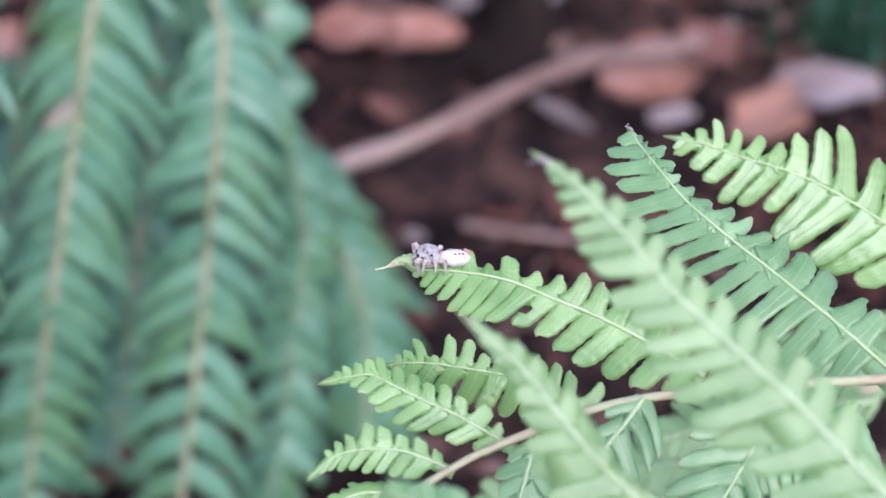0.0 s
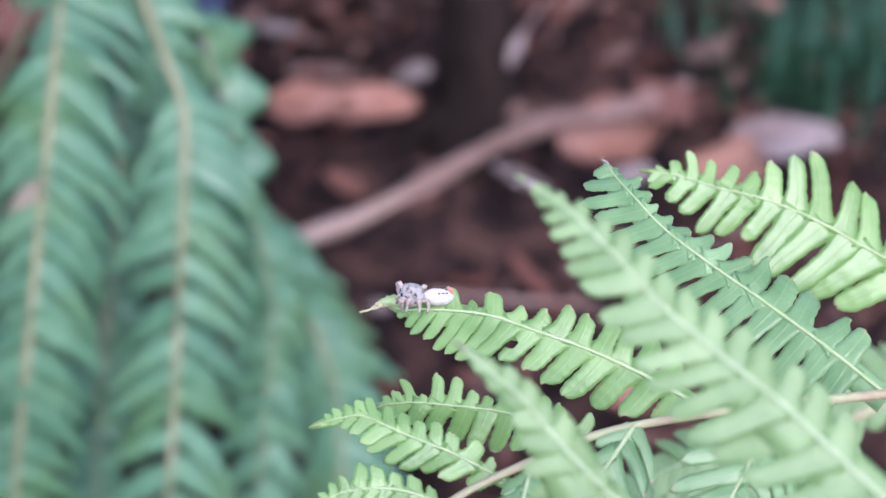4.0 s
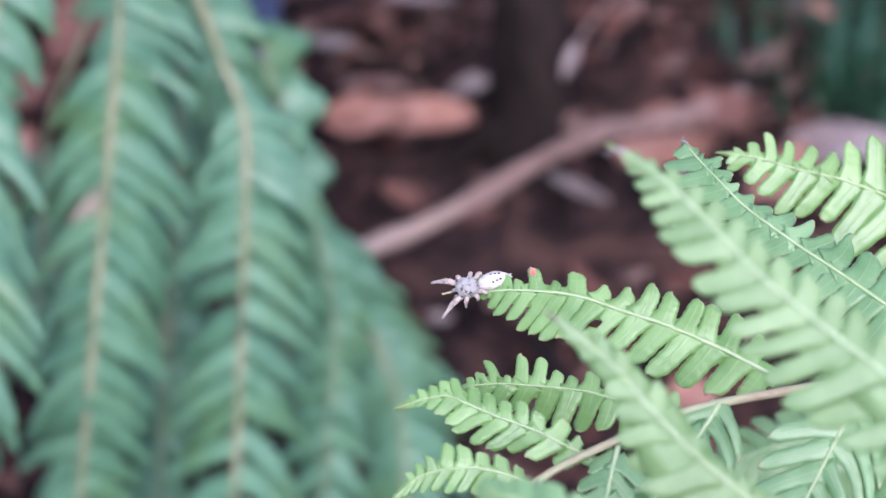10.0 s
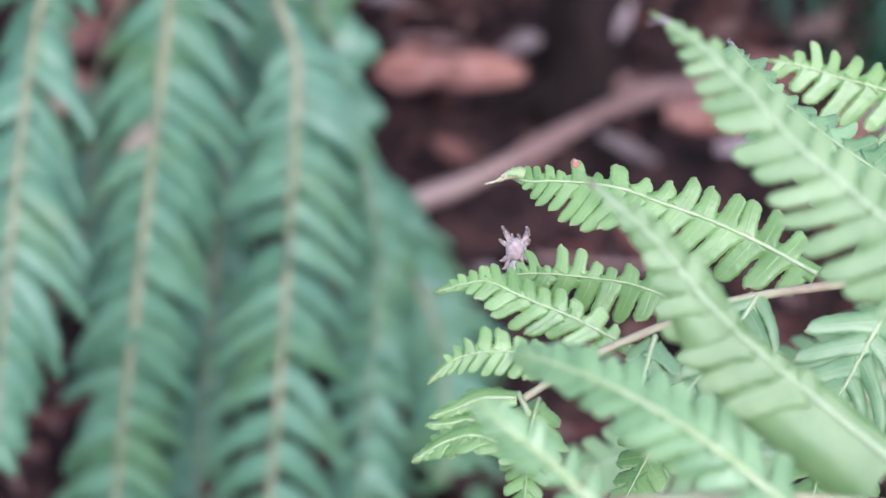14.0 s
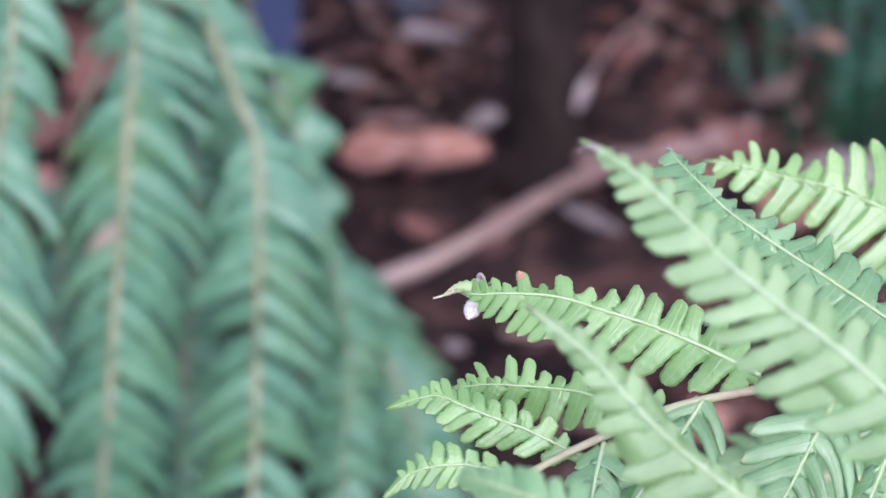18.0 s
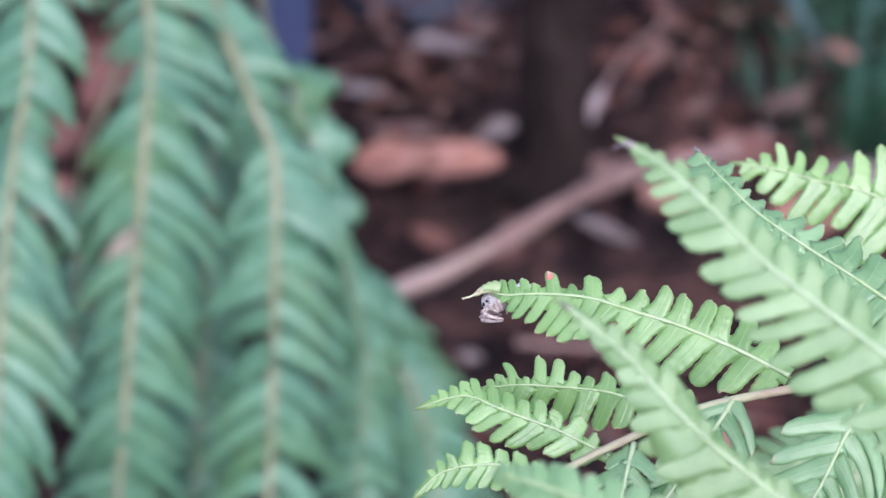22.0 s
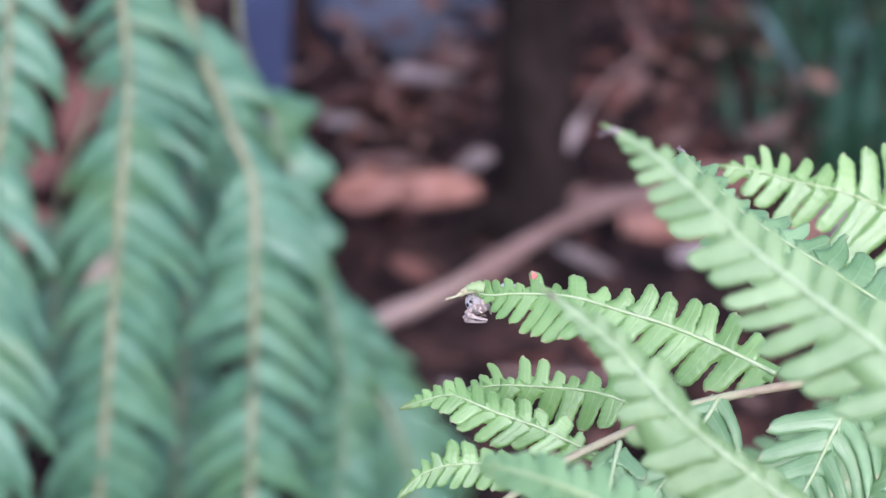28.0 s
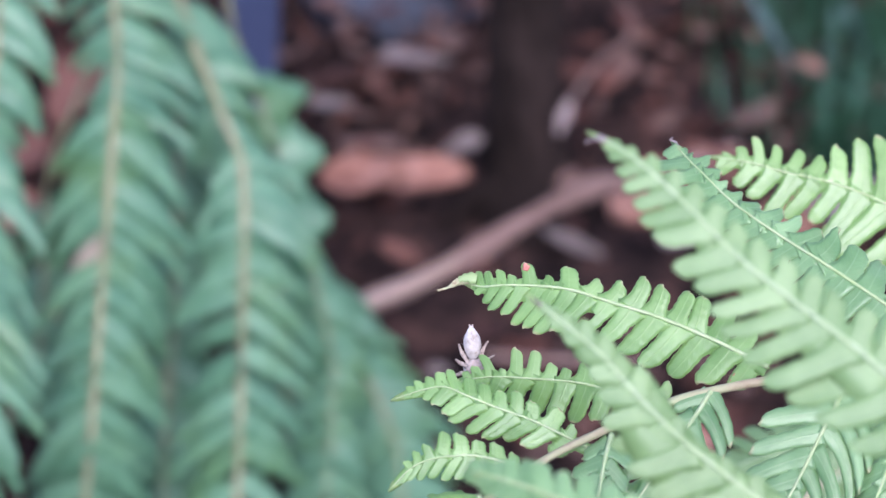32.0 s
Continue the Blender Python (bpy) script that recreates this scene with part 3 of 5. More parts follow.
# ---- things on the ground ----
def make_branch():
    pts = [Vector((-0.01474, 0.62660, 0.00800)), Vector((-0.00410, 0.63022, 0.01000)), Vector((0.00611, 0.63473, 0.01300)), Vector((0.01637, 0.64002, 0.01600)), Vector((0.02660, 0.64269, 0.02000)), Vector((0.03589, 0.64763, 0.01800)), Vector((0.05159, 0.65510, 0.01400))]
    b = thing("fallen_branch", "pale brown weathered fallen branch lying on the mulch", "branch")
    part("main_stem", tube(pts, lambda s: 0.0016 + 0.0005 * s + 0.00035 * math.sin(s * 21), rings=40, sides=10, wobble=0.07, seed=3), M_STICK, b)
    part("bare_wood", tube([curve_at(pts, s)[0] + Vector((0, -0.0003, 0.0004)) for s in (0.0, 0.06, 0.12, 0.18, 0.24, 0.3)], lambda s: 0.0017 - 0.0005 * s ** 2, rings=20, sides=10, wobble=0.1, seed=5), M_BARE, b, "bleached bare end without bark")
    part("side_twig", tube([Vector((0.04099, 0.64819, 0.01800)), Vector((0.05065, 0.65707, 0.01600)), Vector((0.05501, 0.66076, 0.01400))], lambda s: 0.0013 * (1 - 0.4 * s), rings=12, wobble=0.08, seed=9), M_STICK, b)
    return b


make_branch()


def dry_leaf(name, a, b, width, material, label, seed, curl=0.35, lobes=0.12, thick=0.0004, category="dead leaf"):
    """A fallen leaf from its stalk end a to its tip b, curled and uneven."""
    rnd, bm = random.Random(seed), bmesh.new()
    a, b = Vector(a), Vector(b)
    blade(bm, a, b - a, UP, (b - a).length, width, rnd, nu=14, nv=8, droop=rnd.uniform(-0.12, 0.06), cup=-curl, shape="oval", teeth=lobes, thick=thick, bend=rnd.uniform(-0.08, 0.08))
    leaf = finish(name, bm, material)
    return tagged(leaf, label=label, category=category, group="dead leaves on the mulch")


dry_leaf("dead_leaf", Vector((-0.02150, 0.65696, 0.01200)), Vector((-0.00543, 0.65165, 0.01400)), 0.0055, M_ORANGE, "orange-brown curled dead leaf lying on the mulch", 1)
dry_leaf("dead_leaf", Vector((-0.01263, 0.65754, 0.01100)), Vector((0.00606, 0.65574, 0.01200)), 0.0050, M_ORANGE, "orange-brown folded dead leaf lying on dark mulch", 2)
dry_leaf("dead_leaf", Vector((0.03125, 0.64687, 0.01000)), Vector((0.05037, 0.65068, 0.01000)), 0.0085, M_ORANGE, "broad orange dead leaf beside the fallen branch", 3)
dry_leaf("dead_leaf", Vector((0.05412, 0.63683, 0.01200)), Vector((0.06815, 0.63109, 0.01800)), 0.0080, M_PINK, "pinkish dry leaf lying on the mulch", 4)
dry_leaf("dead_leaf", Vector((0.06151, 0.64866, 0.01000)), Vector((0.08161, 0.64555, 0.01200)), 0.0056, M_BLEACHED, "pale grey bleached leaf lying on the mulch", 5)
dry_leaf("dead_leaf", Vector((-0.01087, 0.64621, 0.00600)), Vector((-0.00370, 0.63906, 0.00600)), 0.0020, M_BROWN, "small brown scrap of leaf on dark mulch", 6)
dry_leaf("dead_leaf", Vector((0.00138, 0.63659, 0.00600)), Vector((0.01005, 0.63849, 0.00600)), 0.0024, M_BROWN, "small reddish scrap of leaf by the branch", 7)
dry_leaf("dead_leaf", Vector((-0.07968, 0.57639, 0.02000)), Vector((-0.07169, 0.57742, 0.02000)), 0.0036, M_PINK, "pinkish dry leaf under the drooping ferns", 8)
dry_leaf("dead_leaf", Vector((0.03769, 0.58670, 0.01200)), Vector((0.04549, 0.58059, 0.01200)), 0.0052, M_ORANGE, "orange-red dead leaf under the green fern", 9)
dry_leaf("dead_leaf", Vector((0.01893, 0.64579, 0.00800)), Vector((0.02989, 0.63773, 0.00800)), 0.0016, M_GREY, "greyish bleached leaf scrap on the mulch", 10)
dry_leaf("dead_leaf", Vector((-0.01042, 0.69607, 0.00800)), Vector((0.00299, 0.69378, 0.00800)), 0.0018, M_GREY, "pale grey sliver of dry leaf on the mulch", 11)
dry_leaf("dead_leaf", Vector((-0.00254, 0.60974, 0.00800)), Vector((0.00169, 0.60900, 0.00800)), 0.0014, M_GREY, "small round pale grey leaf scrap", 12)
dry_leaf("dead_leaf", Vector((-0.07398, 0.62598, 0.03000)), Vector((-0.07090, 0.63179, 0.03000)), 0.0022, M_PINK, "reddish dry leaf seen between the ferns", 13)
dry_leaf("dead_leaf", Vector((0.00118, 0.66768, 0.00800)), Vector((0.00648, 0.67080, 0.00800)), 0.0015, M_GREY, "grey leaf scrap on the mulch", 14)
dry_leaf("dead_leaf", Vector((-0.07039, 0.67434, 0.01200)), Vector((-0.06215, 0.69402, 0.01400)), 0.0055, M_BROWN, "reddish brown dead leaf under the drooping ferns", 31)
dry_leaf("dead_leaf", Vector((-0.08117, 0.66115, 0.01200)), Vector((-0.06973, 0.66630, 0.01400)), 0.005, M_BROWN, "dark reddish dead leaf lying under the ferns", 32)
dry_leaf("dead_leaf", Vector((-0.05319, 0.66945, 0.01200)), Vector((-0.04319, 0.65864, 0.01400)), 0.004, M_BROWN, "small reddish dead leaf under the ferns", 33)
dry_leaf("dead_leaf", Vector((-0.07802, 0.64530, 0.01200)), Vector((-0.07308, 0.65216, 0.01400)), 0.004, M_ORANGE, "orange-brown dead leaf under the drooping ferns", 34)
dry_leaf("dead_leaf", Vector((0.03982, 0.63683, 0.01200)), Vector((0.04818, 0.63742, 0.01400)), 0.0022, M_BLEACHED, "small pale bleached leaf near the branch", 41)
dry_leaf("dead_leaf", Vector((0.04401, 0.65562, 0.01600)), Vector((0.05593, 0.64604, 0.01800)), 0.005, M_BROWN, "brown crumpled leaf at the end of the branch", 42)
dry_leaf("dead_leaf", Vector((0.06788, 0.68844, 0.01200)), Vector((0.07192, 0.67911, 0.01400)), 0.0016, M_PINK, "small pinkish scrap of leaf by the grass", 43)
dry_leaf("dead_leaf", Vector((-0.02393, 0.67907, 0.01200)), Vector((-0.01532, 0.67464, 0.01400)), 0.0018, M_GREY, "pale greyish strip of leaf on the mulch", 44)
dry_leaf("dead_leaf", Vector((-0.01016, 0.69275, 0.01200)), Vector((0.00059, 0.68643, 0.01400)), 0.0022, M_BLEACHED, "pale bleached strip of leaf lying on mulch", 45)
dry_leaf("dead_leaf", Vector((0.00298, 0.66482, 0.01200)), Vector((0.00878, 0.66463, 0.01400)), 0.0025, M_GREY, "greyish scrap of leaf beside the woody stem", 46)

twig = tagged(finish("bleached_twig", tube([Vector((0.02263, 0.66576, 0.01800)), Vector((0.02505, 0.66951, 0.01886)), Vector((0.02761, 0.67410, 0.01971)), Vector((0.03094, 0.67921, 0.02057)), Vector((0.03562, 0.68296, 0.02143)), Vector((0.03713, 0.68891, 0.02229)), Vector((0.03439, 0.69478, 0.02314)), Vector((0.03313, 0.70066, 0.02400))],
              lambda s: 0.0003 * (1 - 0.3 * s), rings=34, wobble=0.08, seed=4), M_STICK),
              label="thin curved brown twig standing in the mulch", category="twig")
dry_leaf("dead_leaf", Vector((0.02479, 0.66766, 0.02000)), Vector((0.02262, 0.66248, 0.01600)), 0.0011, M_BLEACHED, "narrow pale bleached leaf hanging on a twig", 15, curl=0.6)
twig2 = tagged(finish("bleached_twig", tube([Vector((0.00769, 0.61212, 0.00900)), Vector((0.01951, 0.60946, 0.01000)), Vector((0.03723, 0.60894, 0.00900))], lambda s: 0.0008 * (1 - 0.4 * s), rings=14, wobble=0.08, seed=6), M_STICK),
               label="thin greyish twig lying on the mulch", category="twig")


def make_trunk():
    base = Vector((0.01701, 0.66852, 0.00000))
    t = thing("woody_stem", "dark brown rough woody stem growing from the mulch", "shrub stem")
    part("bark", tube([base + Vector((0, 0, -0.01)), base + Vector((-0.0005, 0.006, 0.02)), base + Vector((0.001, 0.012, 0.07)), base + Vector((0.003, 0.018, 0.3)), base + Vector((0.004, 0.02, 0.7))],
         lambda s: 0.0072 + 0.007 * max(0, 1 - s * 5) ** 2, rings=40, sides=16, wobble=0.08, seed=2), M_BARK, t)
    for dx, dy, r in ((0.02, -0.004, 0.003), (-0.018, -0.006, 0.0035), (0.004, -0.016, 0.003)):
        part("root", tube([base + Vector((dx * 0.2, dy * 0.2, 0.003)), base + Vector((dx * 0.6, dy * 0.6, -0.001)), base + Vector((dx, dy, -0.006))], lambda s: r * (0.7 - 0.4 * s), rings=10, wobble=0.1), M_BARK, t)
    return t


make_trunk()


def make_rock():
    rnd, bm = random.Random(4), bmesh.new()
    bmesh.ops.create_icosphere(bm, subdivisions=4, radius=1)
    c = Vector((-0.00694, 0.72827, 0.00000))
    for v in bm.verts:
        d = v.co.normalized()
        k = 1 + 0.12 * noise.noise(d * 1.7) + 0.05 * noise.noise(d * 5)
        v.co = c + Vector((d.x * 0.019 * k, d.y * 0.014 * k, d.z * 0.011 * k))
    return tagged(finish("stone", bm, M_ROCK), label="smooth blue-grey stone half sunk in mulch", category="stone")


make_rock()


def make_post():
    base = Vector((-0.03596, 0.67497, 0.00000))
    bm = bmesh.new()
    bmesh.ops.create_cube(bm, size=1)
    bmesh.ops.scale(bm, vec=(0.0095, 0.006, 0.36), verts=bm.verts)
    bmesh.ops.bevel(bm, geom=bm.edges[:], offset=0.001, segments=2, affect="EDGES")
    ob = finish("garden_stake", bm, M_POST, smooth=False)
    ob.matrix_basis = Matrix.Translation(base) @ pose(0, 0, 0, 0, 5, 8) @ pose(0, 0, 0.16)
    return tagged(ob, label="dark navy flat plastic garden stake behind the ferns", category="stake")


make_post()


def make_grass(name, centre, count, reach, height, seed, label, lean=(0, 0)):
    rnd, bm = random.Random(seed), bmesh.new()
    for _ in range(count):
        b = Vector(centre) + Vector((rnd.gauss(0, reach), rnd.gauss(0, reach), 0))
        b.z = -0.004
        a = rnd.uniform(0, 6.3)
        way = Vector((math.cos(a) * 0.5 + lean[0], math.sin(a) * 0.5 + lean[1], 1))
        side = Vector((math.sin(a), -math.cos(a), 0))
        blade(bm, b, way, way.cross(side), height * rnd.uniform(0.6, 1.2), rnd.uniform(0.0002, 0.0005), rnd, nu=6, nv=2, droop=rnd.uniform(0.1, 0.5), cup=0.4, shape="tip", teeth=0)
    return tagged(finish(name, bm, M_GRASS), label=label, category="grass", kind="stuff")


make_grass("grass_clump", Vector((0.08101, 0.68057, 0.00000)), 260, 0.009, 0.022, 11, "dark green clump of grass growing from mulch")
make_grass("grass_clump", Vector((0.06789, 0.71545, 0.00000)), 90, 0.010, 0.016, 12, "thin bluish-green tuft of grass on mulch")
make_grass("grass_clump", Vector((0.08521, 0.71114, 0.00000)), 160, 0.010, 0.02, 13, "dark bluish-green tuft of grass behind the mulch")

def make_blade(base, top, width, seed):
    rnd, bm = random.Random(seed), bmesh.new()
    base, top = Vector(base), Vector(top)
    blade(bm, base, top - base, TO_EYE, (top - base).length, width, rnd, nu=12, nv=2, droop=0.05, cup=0.4, shape="tip", teeth=0.0)
    return tagged(finish("grass_blade", bm, M_GRASS_PALE), label="long thin bluish-green grass blade above the mulch", category="grass")


make_blade(Vector((0.06845, 0.69971, 0.00000)), Vector((0.05837, 0.70114, 0.02000)), 0.0007, 3)
make_blade(Vector((0.07416, 0.69603, 0.00000)), Vector((0.07600, 0.69848, 0.01600)), 0.0005, 4)
make_blade(Vector((0.08335, 0.69563, 0.00000)), Vector((0.07760, 0.69337, 0.02000)), 0.0006, 5)

# ---- drooping ferns in the shade ----
def leaflet(bm, base, way, normal, length, half, rnd, bend, droop, nu=12, nv=4, thick=0.00015):
    """A narrow leaflet as a closed thin body: it bends towards the frond's tip, sags at its end and narrows to a blunt point."""
    way = way.normalized()
    side = normal.cross(way).normalized()
    nrm = way.cross(side).normalized()
    uvl = bm.loops.layers.uv.verify()
    ph, rows = rnd.uniform(0, 6), []
    for i in range(nu + 1):
        u = i / nu
        w = half * (0.72 + 0.42 * math.sin(math.pi * min(1, u * 1.4 + 0.1)) ** 0.8 - 0.3 * u) * (1 if u < 0.72 else math.sqrt(max(0.004, 1 - ((u - 0.72) / 0.281) ** 2)))
        w *= 1 + 0.07 * math.sin(u * 34 + ph)
        mid = base + way * (length * u * (1 - 0.12 * abs(bend) * u)) + side * (bend * length * u * u) - nrm * (droop * length * u ** 2.2)
        turn = side - way * (0.9 * bend * u)
        row = [mid + turn * (w * v) + nrm * (half * (0.22 * abs(v) - 0.5 * v * v)) for v in (j / nv * 2 - 1 for j in range(nv + 1))]
        rows.append(([bm.verts.new(p) for p in row], [bm.verts.new(p - nrm * thick) for p in row]))

    def quad(vs, uvs):
        for lp, q in zip(bm.faces.new(vs).loops, uvs):
            lp[uvl].uv = q

    for i in range(nu):
        (t0, b0), (t1, b1) = rows[i], rows[i + 1]
        for j in range(nv):
            q = [(i / nu, j / nv), ((i + 1) / nu, j / nv), ((i + 1) / nu, (j + 1) / nv), (i / nu, (j + 1) / nv)]
            quad((t0[j], t1[j], t1[j + 1], t0[j + 1]), q)
            quad((b0[j + 1], b1[j + 1], b1[j], b0[j]), q[::-1])
        for j, flip in ((0, 1), (nv, -1)):
            quad((t0[j], b0[j], b1[j], t1[j])[::flip], [(i / nu, j / nv)] * 4)
    for k, flip in ((0, 1), (nu, -1)):
        for j in range(nv):
            quad((rows[k][0][j], rows[k][0][j + 1], rows[k][1][j + 1], rows[k][1][j])[::flip], [(k / nu, j / nv)] * 4)
    return bm


def ladder(label, stem, left, right, seed, first=0.0, gap=0.0043, angle=(64, 64), bend=(0.26, 0.26), droop=0.22, rib=0.0006, half=0.0021, normal=None, root=None, host=None, tilt=-14, withered=()):
    """A drooping ladder fern: a stalk with two rows of narrow leaflets. left and right: the leaflets' length in millimetres by the share of the stalk."""
    rnd = random.Random(seed)
    frond = host or thing("drooping_fern", label, "fern", "ferns in the shade")
    part("stalk", tube(stem, lambda s: rib * (1.1 - 0.5 * s), rings=30, sides=7), M_LADDER_RIB, frond)
    if root:
        a, rt = stem[0], Vector(root)
        part("lower_stalk", tube([a, a + (a - stem[1]).normalized() * 0.03, (a + rt) / 2 + Vector((-0.02, 0, 0.07)), rt + Vector((0, 0, 0.08)), rt - Vector((0, 0, 0.01))], lambda s: rib * (1.1 + 0.8 * s), rings=28, sides=7), M_LADDER_RIB, frond)
    normal = Vector(normal or TO_EYE).normalized()
    total = sum((b - a).length for a, b in zip(stem, stem[1:]))
    pairs = max(2, round(total * (1 - first) / gap))
    for k in range(pairs):
        s = first + (1 - first) * (k + 0.5) / pairs
        for side, reach, al, bd in ((1, left, angle[0], bend[0]), (-1, right, angle[1], bend[1])):
            if not reach:
                continue
            length = 0.00108 * float(np.interp(s, [q[0] for q in reach], [q[1] for q in reach])) * rnd.uniform(0.88, 1.1)
            if length < 0.0015:
                continue
            c, t = curve_at(stem, min(1, s + side * 0.15 * gap / total))
            n = (normal - t * normal.dot(t)).normalized()
            sd = n.cross(t) * -side
            al, el = radians((al if isinstance(al, int) else al[0] + (al[1] - al[0]) * s) + rnd.uniform(-7, 7)), radians(tilt + rnd.uniform(-14, 14))
            way = t * math.cos(al) + (sd * math.cos(el) + n * math.sin(el)) * math.sin(al)
            up = (n * math.cos(el) - sd * math.sin(el) - t * rnd.uniform(0.05, 0.4)).normalized()
            curve = bd * rnd.uniform(0.7, 1.3) * (1 if up.cross(way).dot(t) > 0 else -1)
            dead = (k, side) in withered
            part("leaflet", leaflet(bmesh.new(), c, way, up, length, half * rnd.uniform(0.85, 1.15) * (0.6 if dead else 1), rnd, curve, droop * rnd.uniform(0.4, 1.7)), M_LADDER_DRY if dead else M_LADDER, frond, "withered brownish leaflet" if dead else "")
    return frond


SHADE = "dark green drooping fern frond with a pale brown midrib"
LOW_FACE, HIGH_FACE = TO_EYE * 0.9 - UP * 0.35, TO_EYE * 0.85 + UP * 0.2
ladder(SHADE, [Vector((-0.06175, 0.57485, 0.13821)), Vector((-0.06230, 0.56497, 0.12880)), Vector((-0.06300, 0.55739, 0.12194)), Vector((-0.06454, 0.55268, 0.11380)), Vector((-0.06624, 0.54850, 0.10626))], ((0, 12), (0.7, 11), (1, 5)), ((0, 11), (0.5, 10.5), (0.75, 7.5), (0.95, 3.5), (1, 2.5)), 21, gap=0.0046, angle=(66, 66), root=(-0.17, 0.50, 0))
ladder(SHADE, [Vector((-0.06513, 0.54975, 0.11356)), Vector((-0.06627, 0.53855, 0.10719)), Vector((-0.06701, 0.52662, 0.09999)), Vector((-0.06788, 0.51652, 0.09124)), Vector((-0.06898, 0.50815, 0.08084)), Vector((-0.06986, 0.50088, 0.07164))], ((0, 12), (1, 12)), ((0, 9), (0.15, 15), (0.5, 16), (0.8, 9), (1, 4)), 22, angle=(60, 60), bend=(0.22, 0.26), normal=LOW_FACE, root=(-0.18, 0.50, 0))
fern_b = ladder(SHADE, [Vector((-0.04891, 0.60120, 0.12520)), Vector((-0.04804, 0.58795, 0.11650)), Vector((-0.04695, 0.57776, 0.11117)), Vector((-0.04665, 0.56941, 0.10789)), Vector((-0.04689, 0.56257, 0.10631))], ((0, 11), (0.5, 9), (0.7, 3), (0.82, 7), (1, 7)), ((0, 13), (0.8, 15), (1, 16)), 28, gap=0.0045, angle=(74, 70), bend=(0.14, 0.2), rib=0.00075, root=(-0.16, 0.53, 0))
ladder(SHADE, [Vector((-0.04626, 0.56154, 0.11111)), Vector((-0.04762, 0.55456, 0.10131)), Vector((-0.04887, 0.54812, 0.09210)), Vector((-0.05058, 0.53933, 0.08031)), Vector((-0.05226, 0.53308, 0.06749)), Vector((-0.05412, 0.53051, 0.05492)), Vector((-0.05582, 0.52619, 0.04040)), Vector((-0.05762, 0.52169, 0.02569))], ((0, 9), (0.06, 16), (0.15, 17), (0.5, 13), (1, 13)), ((0, 13), (0.2, 16), (0.6, 15), (1, 14)), 23, host=fern_b, angle=((52, 66), (64, 64)), bend=(0.26, 0.22), rib=0.0007, normal=LOW_FACE, withered=((5, 1),))
fern_c = ladder(SHADE, [Vector((-0.03960, 0.59498, 0.11060)), Vector((-0.03659, 0.58546, 0.10445)), Vector((-0.03367, 0.57837, 0.10101)), Vector((-0.03087, 0.57133, 0.09761)), Vector((-0.02841, 0.56491, 0.09492)), Vector((-0.02817, 0.55621, 0.08977)), Vector((-0.02882, 0.55096, 0.08041)), Vector((-0.02969, 0.54271, 0.06774)), Vector((-0.03060, 0.53557, 0.05630)), Vector((-0.03200, 0.52569, 0.04185)), Vector((-0.03363, 0.51454, 0.02600))], ((0, 0), (0.3, 0), (0.34, 4), (0.42, 12), (0.6, 13.5), (1, 13)), ((0, 0), (0.28, 0), (0.33, 8), (0.42, 14), (1, 15)), 24, angle=(66, 64), bend=(0.2, 0.24), rib=0.00075, root=(-0.18, 0.55, 0), normal=HIGH_FACE)
ladder(SHADE, [Vector((-0.03892, 0.59373, 0.10472)), Vector((-0.03602, 0.58796, 0.10124)), Vector((-0.03342, 0.58161, 0.09713)), Vector((-0.03083, 0.57559, 0.09338))], ((0, 14), (0.5, 12), (1, 9)), ((0, 10.5), (0.4, 10.5), (0.8, 7.5), (1, 5)), 43, host=fern_c, gap=0.0042, angle=(60, 48), bend=(0.2, 0.05), half=0.0028, rib=0.0005, normal=HIGH_FACE)
fern_d = ladder(SHADE, [Vector((-0.03031, 0.59550, 0.09599)), Vector((-0.02746, 0.59087, 0.08913)), Vector((-0.02506, 0.58623, 0.08226)), Vector((-0.02249, 0.58095, 0.07470)), Vector((-0.01942, 0.57443, 0.06574))], ((0, 6), (1, 8)), ((0, 0), (0.24, 0), (0.26, 9), (0.45, 8.5), (0.7, 6.5), (1, 5.5)), 25, gap=0.0088, angle=(58, (96, 76)), bend=(0.2, 0.08), half=0.005, droop=0.12, rib=0.0003, root=(-0.17, 0.58, 0), normal=HIGH_FACE)
ladder(SHADE, [Vector((-0.01942, 0.57443, 0.06574)), Vector((-0.01751, 0.56976, 0.05755)), Vector((-0.01655, 0.56571, 0.04874)), Vector((-0.01785, 0.55809, 0.03605)), Vector((-0.01956, 0.54785, 0.02048)), Vector((-0.02214, 0.53894, 0.00641))], ((0, 8), (1, 11)), ((0, 6.5), (0.15, 8), (1, 10.5)), 46, host=fern_d, gap=0.0042, angle=(58, 54), bend=(0.2, 0.12), half=0.0024, droop=0.14, rib=0.0003, normal=HIGH_FACE)
ladder(SHADE, [Vector((-0.04000, 0.61262, 0.08240)), Vector((-0.04109, 0.60386, 0.06977)), Vector((-0.04199, 0.59724, 0.05951)), Vector((-0.04305, 0.58938, 0.04788)), Vector((-0.04414, 0.58077, 0.03541)), Vector((-0.04553, 0.57395, 0.02494))], ((0, 12), (1, 13)), ((0, 12), (1, 13)), 26, host=fern_c, rib=0.0005, angle=(52, 52), normal=HIGH_FACE)
ladder(SHADE, [Vector((-0.01978, 0.59079, 0.04574)), Vector((-0.01537, 0.58593, 0.03845)), Vector((-0.01049, 0.58041, 0.03041)), Vector((-0.00747, 0.57551, 0.02312)), Vector((-0.00643, 0.56869, 0.01377)), Vector((-0.00690, 0.56211, 0.00472))], ((0, 12), (1, 15)), ((0, 8), (0.3, 12), (1, 15)), 27, host=fern_d, gap=0.0036, rib=0.0005, angle=(60, 56), bend=(0.2, 0.14), half=0.0022, normal=HIGH_FACE)
